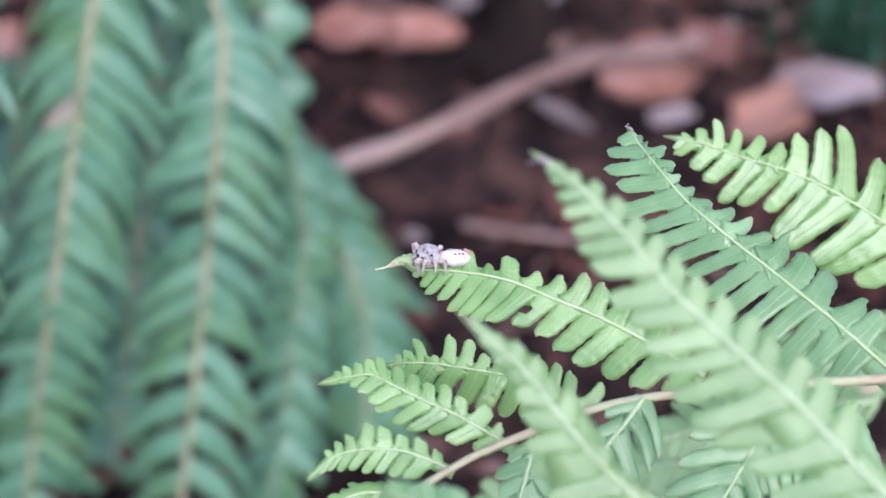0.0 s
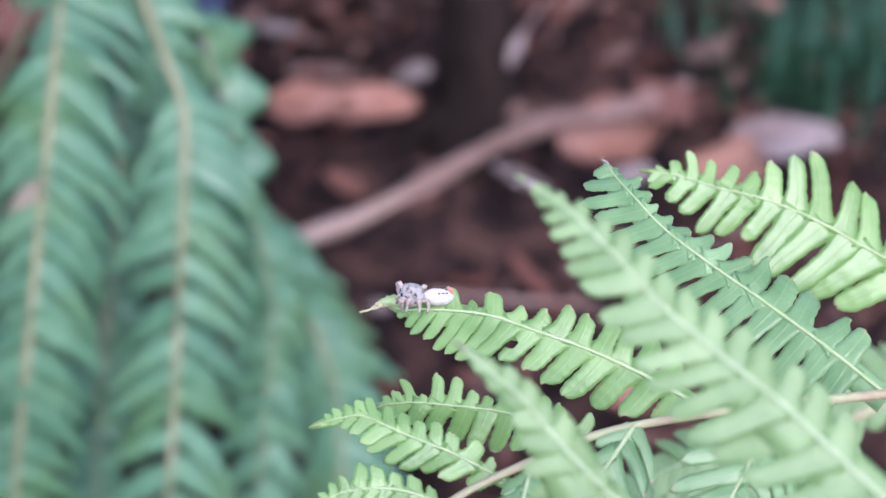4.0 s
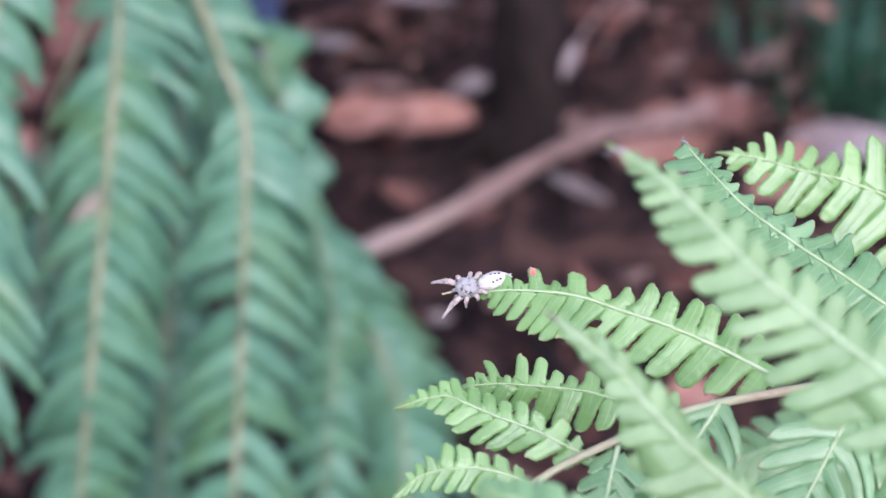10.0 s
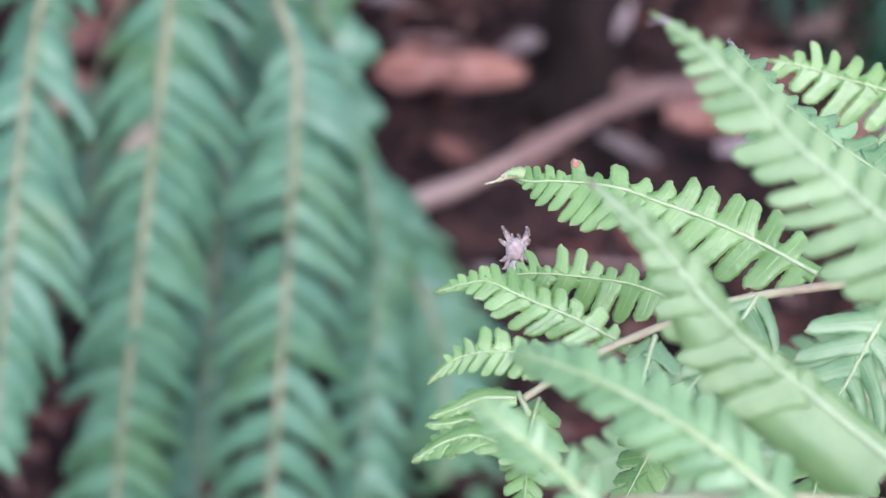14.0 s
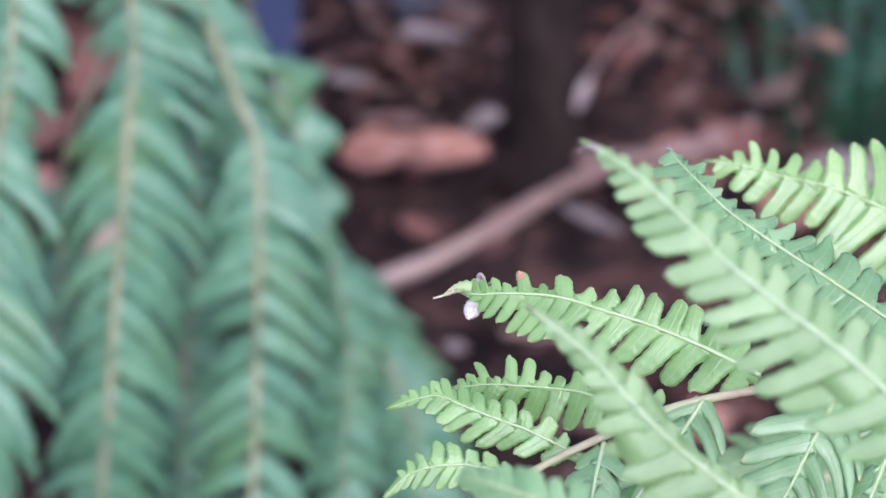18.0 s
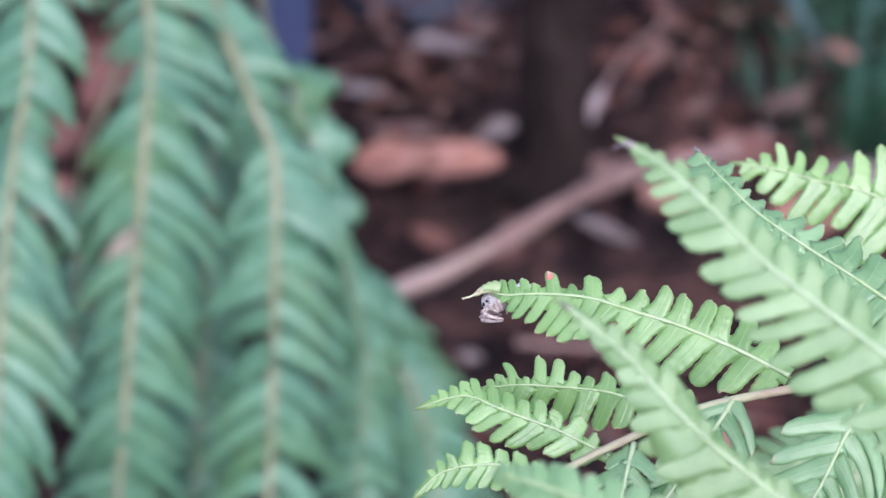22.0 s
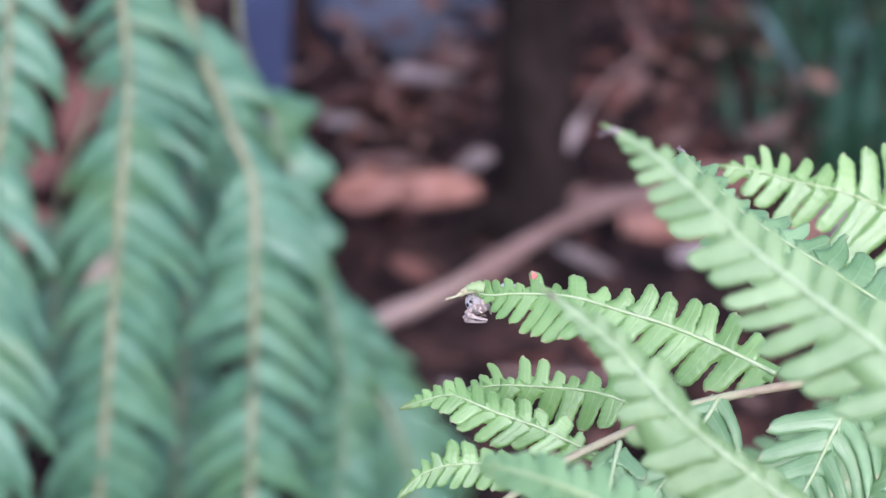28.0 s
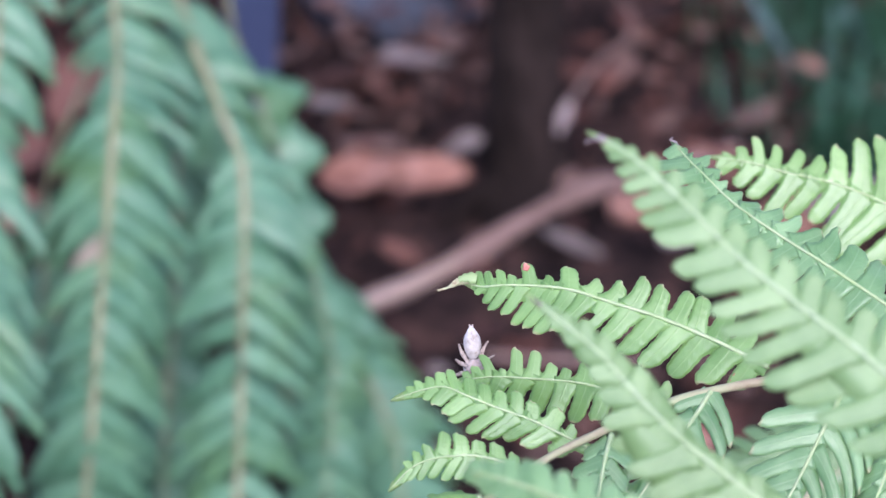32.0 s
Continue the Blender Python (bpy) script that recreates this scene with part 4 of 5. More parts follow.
ladder(SHADE, [Vector((-0.02714, 0.60880, 0.05543)), Vector((-0.02624, 0.59726, 0.04265)), Vector((-0.02575, 0.58700, 0.03130)), Vector((-0.02578, 0.57816, 0.02153))], ((0, 8), (0.7, 13), (1, 12)), ((0, 8), (0.7, 13), (1, 12)), 42, host=fern_d, rib=0.0005, angle=(56, 56))
fern_e = ladder(SHADE, [Vector((-0.06017, 0.57341, 0.08291)), Vector((-0.06097, 0.56598, 0.07274)), Vector((-0.06199, 0.55973, 0.06387)), Vector((-0.06319, 0.55344, 0.05498))], ((0, 6), (0.3, 10), (0.7, 9), (1, 5)), ((0, 6), (0.3, 11), (1, 9)), 44, rib=0.0004, angle=(52, 52), root=(-0.2, 0.56, 0))
ladder(SHADE, [Vector((-0.04493, 0.58205, 0.03684)), Vector((-0.04597, 0.57355, 0.02401)), Vector((-0.04701, 0.56500, 0.01111)), Vector((-0.04794, 0.55893, 0.00096))], ((0, 9), (1, 12)), ((0, 9), (1, 12)), 45, host=fern_e, rib=0.0004, angle=(54, 54), normal=HIGH_FACE)

# ---- the green fern that carries the spider ----
PLANE = (UP * 0.55 + TO_EYE * 0.75).normalized()


def stalk_to_ground(frond, start, onward, foot, radius, material):
    """The rest of a frond's stalk, arching on from its start and down to the root on the ground."""
    start, onward, foot = Vector(start), Vector(onward).normalized(), Vector(foot)
    reach = (foot - start).length
    pts = [start, start + onward * reach * 0.22, (start + foot) / 2 + onward * reach * 0.2, foot + Vector((0, 0, reach * 0.25)), foot - Vector((0, 0, 0.01))]
    part("lower_stalk", tube(pts, lambda s: radius * (1 + 0.8 * s), rings=28, sides=8, wobble=0.03), material, frond)


def make_front_fern():
    fr = thing("fern_frond", "fresh light green fern frond with lobed side branches and dry tips", "fern", "green ferns")
    part("rachis", tube([Vector((0.05384, 0.35975, 0.24496)), Vector((0.04541, 0.35909, 0.24446)), Vector((0.03618, 0.35828, 0.24383)), Vector((0.02637, 0.35628, 0.24339)), Vector((0.01892, 0.35285, 0.24280)), Vector((0.01362, 0.34972, 0.24248)), Vector((0.00783, 0.34573, 0.24124))],
         lambda s: 0.00046 * (1.1 - 0.35 * s), rings=36, sides=8, wobble=0.03), M_RACHIS, fr, "brownish fern stem")
    a = branch(fr, [Vector((0.03458, 0.36038, 0.24321)), Vector((0.03306, 0.36163, 0.24320)), Vector((0.02958, 0.36354, 0.24398)), Vector((0.02461, 0.36566, 0.24505)), Vector((0.02037, 0.36727, 0.24554)), Vector((0.01679, 0.36877, 0.24587)), Vector((0.01395, 0.36975, 0.24563)), Vector((0.01035, 0.37053, 0.24520)), Vector((0.00817, 0.37114, 0.24453)), Vector((0.00677, 0.37206, 0.24416))],
        ((0.098, 3.0, 82), (0.175, 3.9, 78), (0.24, 4.4, 74), (0.288, 4.6, 72), (0.338, 4.3, 70), (0.395, 3.6, 68), (0.453, 3.6, 68), (0.508, 4.3, 66), (0.562, 4.8, 66), (0.633, 4.2, 64), (0.68, 4.0, 62), (0.725, 3.0, 60), (0.768, 2.6, 58), (0.818, 1.8, 52), (0.883, 1.0, 42)),
        ((0.16, 2.5, 101), (0.217, 3.2, 91), (0.26, 3.1, 83), (0.3, 3.0, 95), (0.345, 2.6, 94), (0.398, 2.8, 106), (0.45, 1.9, 109), (0.51, 1.5, 116), (0.573, 2.0, 78), (0.66, 1.0, 110), (0.705, 2.0, 78), (0.755, 0.9, 87), (0.792, 1.4, 83), (0.845, 1.4, 76), (0.9, 1.5, 67), (0.955, 1.0, 42)), 31, material=M_FERN_YOUNG, rib=0.00024, fat=(0.475, 0.455), web=0.32, dry=0.09, bite=0.453, spot=0.705, edge=0.098)
    part("leaf_end", strip([Vector((0.00592, 0.37180, 0.24494)), Vector((0.00630, 0.37186, 0.24500)), Vector((0.00668, 0.37191, 0.24504)), Vector((0.00707, 0.37191, 0.24503)), Vector((0.00765, 0.37183, 0.24492))], lambda s: (0.00018 + 0.00042 * s ** 0.7 + 0.00006 * math.sin(s * 19), 0.00018 + 0.0004 * s ** 0.7 + 0.00007 * math.sin(s * 17 + 1)), TO_EYE + UP * 0.3, thick=0.00015), M_FERN_DRY, a, "pale yellowish lobes grown together at the tip")
    part("dry_tip", tube([Vector((0.00730, 0.37197, 0.24404)), Vector((0.00656, 0.37220, 0.24432)), Vector((0.00587, 0.37214, 0.24429)), Vector((0.00518, 0.37187, 0.24402)), Vector((0.00455, 0.37170, 0.24387)), Vector((0.00391, 0.37161, 0.24380))], lambda s: 0.0001 + 0.00027 * math.sin(min(1, s * 1.55) * math.pi) ** 0.7, rings=20, sides=8, wobble=0.3, seed=2), M_DRY, a, "withered pale yellowish leaf tip")
    branch(fr, [Vector((0.01859, 0.35148, 0.24148)), Vector((0.01687, 0.35230, 0.24175)), Vector((0.01257, 0.35414, 0.24310)), Vector((0.00897, 0.35539, 0.24385)), Vector((0.00645, 0.35643, 0.24437)), Vector((0.00445, 0.35731, 0.24472)), Vector((0.00239, 0.35742, 0.24431)), Vector((-0.00012, 0.35715, 0.24354))],
        ((0.177, 2.1, 65), (0.235, 2.7, 61), (0.285, 2.9, 55), (0.343, 3.3, 59), (0.408, 3.3, 57), (0.48, 3.2, 53), (0.57, 2.4, 64), (0.682, 1.9, 68), (0.787, 1.3, 46), (0.865, 0.9, 27)),
        ((0.19, 1.1, 100), (0.242, 1.8, 100), (0.295, 1.5, 79), (0.348, 1.9, 79), (0.408, 1.5, 76), (0.473, 1.7, 68), (0.555, 1.7, 66), (0.64, 2.0, 47), (0.733, 1.3, 77), (0.807, 1.0, 92), (0.87, 0.9, 86), (0.917, 0.7, 82)), 32, material=M_FERN_YOUNG, rib=0.00016, fat=(0.49, 0.48), web=0.36, dry=0.06, notch=0.06)
    branch(fr, [Vector((0.02442, 0.35824, 0.23984)), Vector((0.02125, 0.35987, 0.24030)), Vector((0.01834, 0.36127, 0.24052)), Vector((0.01592, 0.36224, 0.24031)), Vector((0.01265, 0.36307, 0.23998)), Vector((0.00938, 0.36386, 0.23961)), Vector((0.00674, 0.36434, 0.23892)), Vector((0.00541, 0.36469, 0.23808))],
        ((0.14, 2.3, 101), (0.23, 2.7, 95), (0.32, 3.4, 83), (0.427, 3.5, 76), (0.517, 3.3, 72), (0.608, 2.5, 66), (0.69, 2.1, 62), (0.78, 1.5, 55)),
        ((0.037, 2.6, 109), (0.107, 2.3, 78), (0.168, 2.5, 77), (0.235, 2.3, 80), (0.35, 1.6, 94), (0.445, 1.1, 98), (0.508, 1.4, 102), (0.575, 2.4, 95), (0.64, 2.5, 88), (0.693, 0.7, 87), (0.745, 2.1, 73), (0.81, 1.1, 78), (0.878, 0.8, 82)), 33, material=M_FERN_YOUNG, rib=0.00016, fat=(0.49, 0.45), web=0.3, hook=(0.1, 0.18))
    branch(fr, [Vector((0.01231, 0.34855, 0.24190)), Vector((0.00963, 0.34926, 0.24276)), Vector((0.00716, 0.34961, 0.24327)), Vector((0.00524, 0.34955, 0.24336)), Vector((0.00332, 0.34934, 0.24331)), Vector((0.00187, 0.34894, 0.24305)), Vector((0.00079, 0.34837, 0.24262)), Vector((-0.00062, 0.34729, 0.24169))],
        ((0.143, 2.2, 73), (0.233, 2.3, 74), (0.312, 2.3, 63), (0.41, 2.3, 60), (0.497, 2.1, 51), (0.603, 1.9, 48), (0.703, 1.6, 38), (0.795, 1.5, 25)),
        ((0.09, 1.0, 74), (0.173, 1.4, 78), (0.27, 1.3, 85), (0.378, 1.8, 91), (0.51, 2.1, 105), (0.603, 1.3, 93), (0.705, 1.1, 102), (0.8, 0.8, 89)), 34, material=M_FERN_YOUNG, rib=0.00014, fat=(0.49, 0.48), web=0.34, dry=0.06, notch=0.06)
    branch(fr, [Vector((0.05297, 0.36258, 0.24137)), Vector((0.04901, 0.36620, 0.24251)), Vector((0.04541, 0.36945, 0.24328)), Vector((0.04107, 0.37299, 0.24435)), Vector((0.03778, 0.37591, 0.24479)), Vector((0.03447, 0.37897, 0.24536)), Vector((0.03227, 0.38159, 0.24548)), Vector((0.03002, 0.38469, 0.24606)), Vector((0.02855, 0.38718, 0.24603)), Vector((0.02740, 0.38958, 0.24590))],
        ((0.103, 7.4, 94), (0.158, 7.2, 88), (0.21, 6.8, 85), (0.253, 7.0, 83), (0.29, 6.6, 81), (0.333, 6.1, 75), (0.38, 5.9, 70), (0.43, 5.2, 63), (0.48, 5.5, 59), (0.53, 5.5, 60), (0.59, 5.1, 60), (0.667, 6.1, 63), (0.728, 4.4, 59), (0.792, 4.4, 57), (0.868, 3.6, 46), (0.97, 1.4, 79)),
        ((0.118, 3.1, 92), (0.18, 3.1, 105), (0.242, 3.5, 78), (0.295, 3.2, 85), (0.365, 2.8, 103), (0.432, 2.6, 118), (0.49, 2.4, 118), (0.542, 2.1, 118), (0.608, 1.6, 118), (0.672, 1.2, 118), (0.725, 1.0, 118), (0.78, 1.3, 118), (0.843, 1.4, 99), (0.945, 0.7, 72)), 35, rib=0.00022, fat=(0.48, 0.46), hook=(0.08, 0.3), droop=(0.06, 0.4), web=0.24)
    branch(fr, [Vector((0.06262, 0.39254, 0.22419)), Vector((0.05796, 0.39474, 0.22650)), Vector((0.05361, 0.39642, 0.22830)), Vector((0.05042, 0.39763, 0.22962)), Vector((0.04723, 0.39871, 0.23081)), Vector((0.04333, 0.39965, 0.23187)), Vector((0.03939, 0.40026, 0.23261)), Vector((0.03544, 0.40104, 0.23352)), Vector((0.03208, 0.40139, 0.23399))],
        ((0.122, 6.9, 63), (0.205, 7.5, 63), (0.292, 7.1, 73), (0.398, 7.4, 68), (0.5, 6.3, 74), (0.575, 4.3, 70), (0.645, 4.7, 65), (0.713, 4.8, 65), (0.782, 3.5, 66), (0.848, 2.7, 66), (0.917, 2.0, 51), (0.96, 1.1, 63)),
        ((0.155, 4.9, 70), (0.23, 5.0, 68), (0.32, 4.7, 78), (0.417, 6.3, 67), (0.512, 4.8, 74), (0.588, 3.5, 81), (0.67, 2.3, 115), (0.738, 2.5, 110), (0.792, 2.3, 94), (0.833, 2.6, 72), (0.888, 1.4, 74), (0.948, 0.7, 69)), 36, material=M_FERN_YOUNG, rib=0.0002, fat=(0.45, 0.41), hook=(0.08, 0.14), notch=0.06, web=0.2)
    part("dry_tip", tube([Vector((0.02771, 0.38943, 0.24575)), Vector((0.02754, 0.38966, 0.24598)), Vector((0.02720, 0.38980, 0.24612)), Vector((0.02693, 0.38986, 0.24619)), Vector((0.02724, 0.39007, 0.24639))], lambda s: 0.00013 * (1.1 - 0.5 * s), rings=8, sides=6, wobble=0.4, seed=8), M_WITHER, fr, "tiny shrivelled greyish tip")
    stalk_to_ground(fr, Vector((0.05384, 0.35975, 0.24496)), Vector((0.05384, 0.35975, 0.24496)) - Vector((0.04541, 0.35909, 0.24446)), (0.17, 0.42, 0), 0.0005, M_RACHIS)
    # branches on the lower side of the stem
    branch(fr, [Vector((0.02904, 0.35671, 0.24378)), Vector((0.02794, 0.35504, 0.24316)), Vector((0.02675, 0.35337, 0.24254)), Vector((0.02495, 0.35114, 0.24132)), Vector((0.02271, 0.34852, 0.23970)), Vector((0.02104, 0.34638, 0.23857))],
        ((0.005, 4.6, 58), (0.165, 4.6, 59), (0.4, 5.0, 58), (0.555, 5.1, 54), (0.698, 5.2, 49)),
        ((0.06, 2.9, 43), (0.288, 3.7, 33), (0.497, 4.1, 36), (0.647, 4.8, 36)), 37, rib=0.00026, fat=(0.42, 0.48), hook=(0.16, 0.1), droop=(0.12, 0.1), cup=0.16, web=0.16, lift=(4, -4), twist=0.2)
    pinna(fr, [Vector((0.01969, 0.35267, 0.24259)), Vector((0.01901, 0.34969, 0.24230)), Vector((0.01829, 0.34689, 0.24075)), Vector((0.01757, 0.34411, 0.23920))], 5, 0.0044, 0.0044, PLANE, 38, angle=64, fat=0.52, grow=1.0, rib=0.00024)
    branch(fr, [Vector((0.04129, 0.35672, 0.24348)), Vector((0.04044, 0.35508, 0.24289)), Vector((0.03892, 0.35273, 0.24154)), Vector((0.03707, 0.34986, 0.23961)), Vector((0.03506, 0.34700, 0.23771)), Vector((0.03335, 0.34451, 0.23619))],
        ((0.01, 6.7, 51), (0.22, 6.8, 52), (0.343, 7.1, 53), (0.478, 6.5, 49), (0.573, 6.1, 44), (0.682, 5.8, 38)),
        ((0.238, 6.0, 57), (0.38, 6.0, 50), (0.503, 6.2, 47), (0.623, 6.5, 44), (0.743, 6.5, 40)), 39, rib=0.00026, fat=(0.46, 0.52), hook=(0.42, 0.08), droop=(0.1, 0.06), cup=0.18, web=0.14, lift=(4, -4), twist=0.2)
    pinna(fr, [Vector((0.04851, 0.35800, 0.24319)), Vector((0.04635, 0.35306, 0.24080)), Vector((0.04423, 0.34850, 0.23883)), Vector((0.04185, 0.34362, 0.23653))], 7, 0.0066, 0.0066, PLANE, 40, angle=58, fat=0.58, first=0.85, droop=0.22, grow=1.0, rib=0.00026)
    return fr


make_front_fern()


def make_near_fern():
    fr = thing("fern_frond", "pale green fern frond close in front of the other", "fern", "green ferns")
    part("rachis", tube([Vector((0.06406, 0.30017, 0.26398)), Vector((0.04658, 0.30623, 0.26665)), Vector((0.02861, 0.30891, 0.26711)), Vector((0.01492, 0.30837, 0.26689))], lambda s: 0.0007, rings=20), M_RACHIS, fr)
    stalk_to_ground(fr, Vector((0.06406, 0.30017, 0.26398)), Vector((0.06406, 0.30017, 0.26398)) - Vector((0.04658, 0.30623, 0.26665)), (0.19, 0.38, 0), 0.0007, M_RACHIS)
    n = branch(fr, [Vector((0.04937, 0.31332, 0.27740)), Vector((0.04406, 0.31682, 0.28062)), Vector((0.03891, 0.32042, 0.28395)), Vector((0.03400, 0.32338, 0.28657)), Vector((0.02971, 0.32615, 0.28896)), Vector((0.02664, 0.32868, 0.29105)), Vector((0.02330, 0.33137, 0.29332)), Vector((0.02087, 0.33312, 0.29453)), Vector((0.01892, 0.33432, 0.29511))],
        ((0.11, 6.8, 66), (0.163, 7.0, 66), (0.215, 7.4, 66), (0.265, 7.4, 66), (0.315, 6.9, 61), (0.36, 6.6, 56), (0.408, 5.7, 57), (0.463, 4.9, 55), (0.52, 4.8, 62), (0.603, 4.2, 62), (0.66, 3.9, 65), (0.705, 3.2, 66), (0.753, 2.8, 62), (0.81, 2.1, 60), (0.875, 1.5, 50), (0.93, 1.0, 42)),
        ((0.158, 3.3, 72), (0.21, 3.3, 72), (0.258, 3.2, 72), (0.31, 2.9, 72), (0.357, 3.0, 72), (0.41, 2.7, 72), (0.468, 2.5, 72), (0.53, 2.2, 72), (0.603, 2.1, 72), (0.66, 2.0, 72), (0.715, 1.6, 72), (0.777, 1.4, 66), (0.853, 0.9, 56), (0.92, 0.7, 45)), 51, material=M_FERN_PALE, rib=0.00028, fat=(0.455, 0.455), hook=(0.1, 0.15), dry=0.03, grow=1.04, fuse=0.0, web=0.43, twist=0.05, cup=0.05)
    part("dry_tip", tube([Vector((0.01915, 0.33420, 0.29497)), Vector((0.01878, 0.33439, 0.29519)), Vector((0.01832, 0.33429, 0.29510)), Vector((0.01752, 0.33411, 0.29492))], lambda s: 0.00026 * (1 - 0.6 * s), rings=8, sides=6, wobble=0.2), M_WITHER, n, "withered greyish tip")
    m = branch(fr, [Vector((0.03787, 0.31456, 0.26561)), Vector((0.03326, 0.31687, 0.26849)), Vector((0.02788, 0.31960, 0.27185)), Vector((0.02443, 0.32146, 0.27419)), Vector((0.02128, 0.32357, 0.27680)), Vector((0.01846, 0.32568, 0.27940)), Vector((0.01530, 0.32744, 0.28162)), Vector((0.01319, 0.32847, 0.28300))],
        ((0.22, 7.0, 60), (0.283, 6.9, 60), (0.362, 6.2, 60), (0.44, 5.7, 60), (0.51, 4.7, 60), (0.58, 3.2, 60), (0.657, 2.4, 60), (0.725, 2.0, 60), (0.787, 1.5, 60), (0.858, 1.0, 60), (0.93, 0.6, 60)),
        ((0.208, 2.0, 62), (0.275, 1.3, 62), (0.355, 1.1, 62), (0.432, 1.5, 62), (0.503, 2.2, 62), (0.57, 2.6, 62), (0.642, 1.8, 62), (0.708, 1.9, 62), (0.772, 1.7, 62), (0.84, 1.0, 62), (0.925, 0.7, 62)), 52, material=M_FERN_PALE, rib=0.00028, fat=(0.49, 0.49), hook=(0.06, 0.08), dry=0.03, grow=0.92, fuse=0.0, web=0.74, twist=0.05, cup=0.04)
    part("dry_tip", tube([Vector((0.01365, 0.32822, 0.28271)), Vector((0.01323, 0.32844, 0.28297)), Vector((0.01291, 0.32860, 0.28315))], lambda s: 0.00014 * (1.1 - 0.7 * s), rings=6, sides=6, wobble=0.2), M_WITHER, m, "withered pinkish tip")
    pinna(fr, [Vector((0.02965, 0.30188, 0.27257)), Vector((0.02304, 0.30524, 0.27645)), Vector((0.01691, 0.30914, 0.27794)), Vector((0.01160, 0.31274, 0.27761)), Vector((0.00754, 0.31564, 0.27650))], 14, 0.0055, 0.0055, TO_EYE * 0.9 + UP * 0.2, 53, material=M_FERN, lift=(-8, -8), rib=0.0003, angle=62, grow=0.95, power=1.05)
    pinna(fr, [Vector((0.01439, 0.29665, 0.27786)), Vector((0.01007, 0.29943, 0.28101)), Vector((0.00705, 0.30094, 0.28275)), Vector((0.00511, 0.30204, 0.28402))], 9, 0.0026, 0.0026, TO_EYE * 0.9 + UP * 0.2, 54, material=M_FERN, lift=(-8, -8), rib=0.0003, angle=62)
    return fr


NEAR_FERN = make_near_fern()


def make_low_fern():
    """The next frond down, seen when the view sinks."""
    fr = thing("fern_frond", "light green fern frond below the first with pointed branches", "fern", "green ferns")
    part("rachis", tube([Vector((0.02846, 0.35409, 0.20393)), Vector((0.01728, 0.35184, 0.21663)), Vector((0.01084, 0.34775, 0.23012)), Vector((0.00821, 0.34912, 0.23610)), Vector((0.00727, 0.34963, 0.23814))], lambda s: 0.0004 * (1.1 - 0.5 * s), rings=20), M_RIB, fr)
    stalk_to_ground(fr, Vector((0.02846, 0.35409, 0.20393)), Vector((0.02846, 0.35409, 0.20393)) - Vector((0.01728, 0.35184, 0.21663)), (0.15, 0.44, 0), 0.0005, M_RACHIS)
    pinna(fr, [Vector((0.00717, 0.34927, 0.23776)), Vector((0.00409, 0.34918, 0.23779)), Vector((0.00153, 0.34840, 0.23706)), Vector((-0.00032, 0.34796, 0.23666))], 9, 0.0022, 0.0020, PLANE, 61, material=M_FERN_YOUNG, web=0.5, tip_len=0.0003, power=1.0, angle=50)
    pinna(fr, [Vector((0.00674, 0.34593, 0.23714)), Vector((0.00311, 0.34705, 0.23701)), Vector((0.00107, 0.34681, 0.23684)), Vector((-0.00058, 0.34669, 0.23678))], 9, 0.0016, 0.0014, PLANE, 62, material=M_FERN_YOUNG, web=0.5, tip_len=0.0003, power=1.0, angle=50)
    pinna(fr, [Vector((0.00937, 0.34219, 0.23595)), Vector((0.00421, 0.34464, 0.23732)), Vector((0.00112, 0.34507, 0.23644)), Vector((-0.00183, 0.34386, 0.23526))], 10, 0.0030, 0.0030, PLANE, 63, material=M_FERN_YOUNG, web=0.45, tip_len=0.0003, power=1.0, angle=50)
    pinna(fr, [Vector((0.00921, 0.35074, 0.23632)), Vector((0.00850, 0.34738, 0.23568)), Vector((0.00822, 0.34353, 0.23450)), Vector((0.00790, 0.33937, 0.23298))], 9, 0.0036, 0.0036, PLANE, 64, material=M_FERN_YOUNG)
    pinna(fr, [Vector((0.02403, 0.36210, 0.22736)), Vector((0.02033, 0.35676, 0.22472)), Vector((0.01718, 0.35061, 0.22265))], 6, 0.005, 0.005, PLANE, 65, material=M_FERN_YOUNG)
    pinna(fr, [Vector((0.03694, 0.36047, 0.22510)), Vector((0.03583, 0.35540, 0.22264)), Vector((0.03415, 0.34967, 0.22096))], 6, 0.006, 0.006, PLANE, 66, material=M_FERN_YOUNG)
    return fr


make_low_fern()


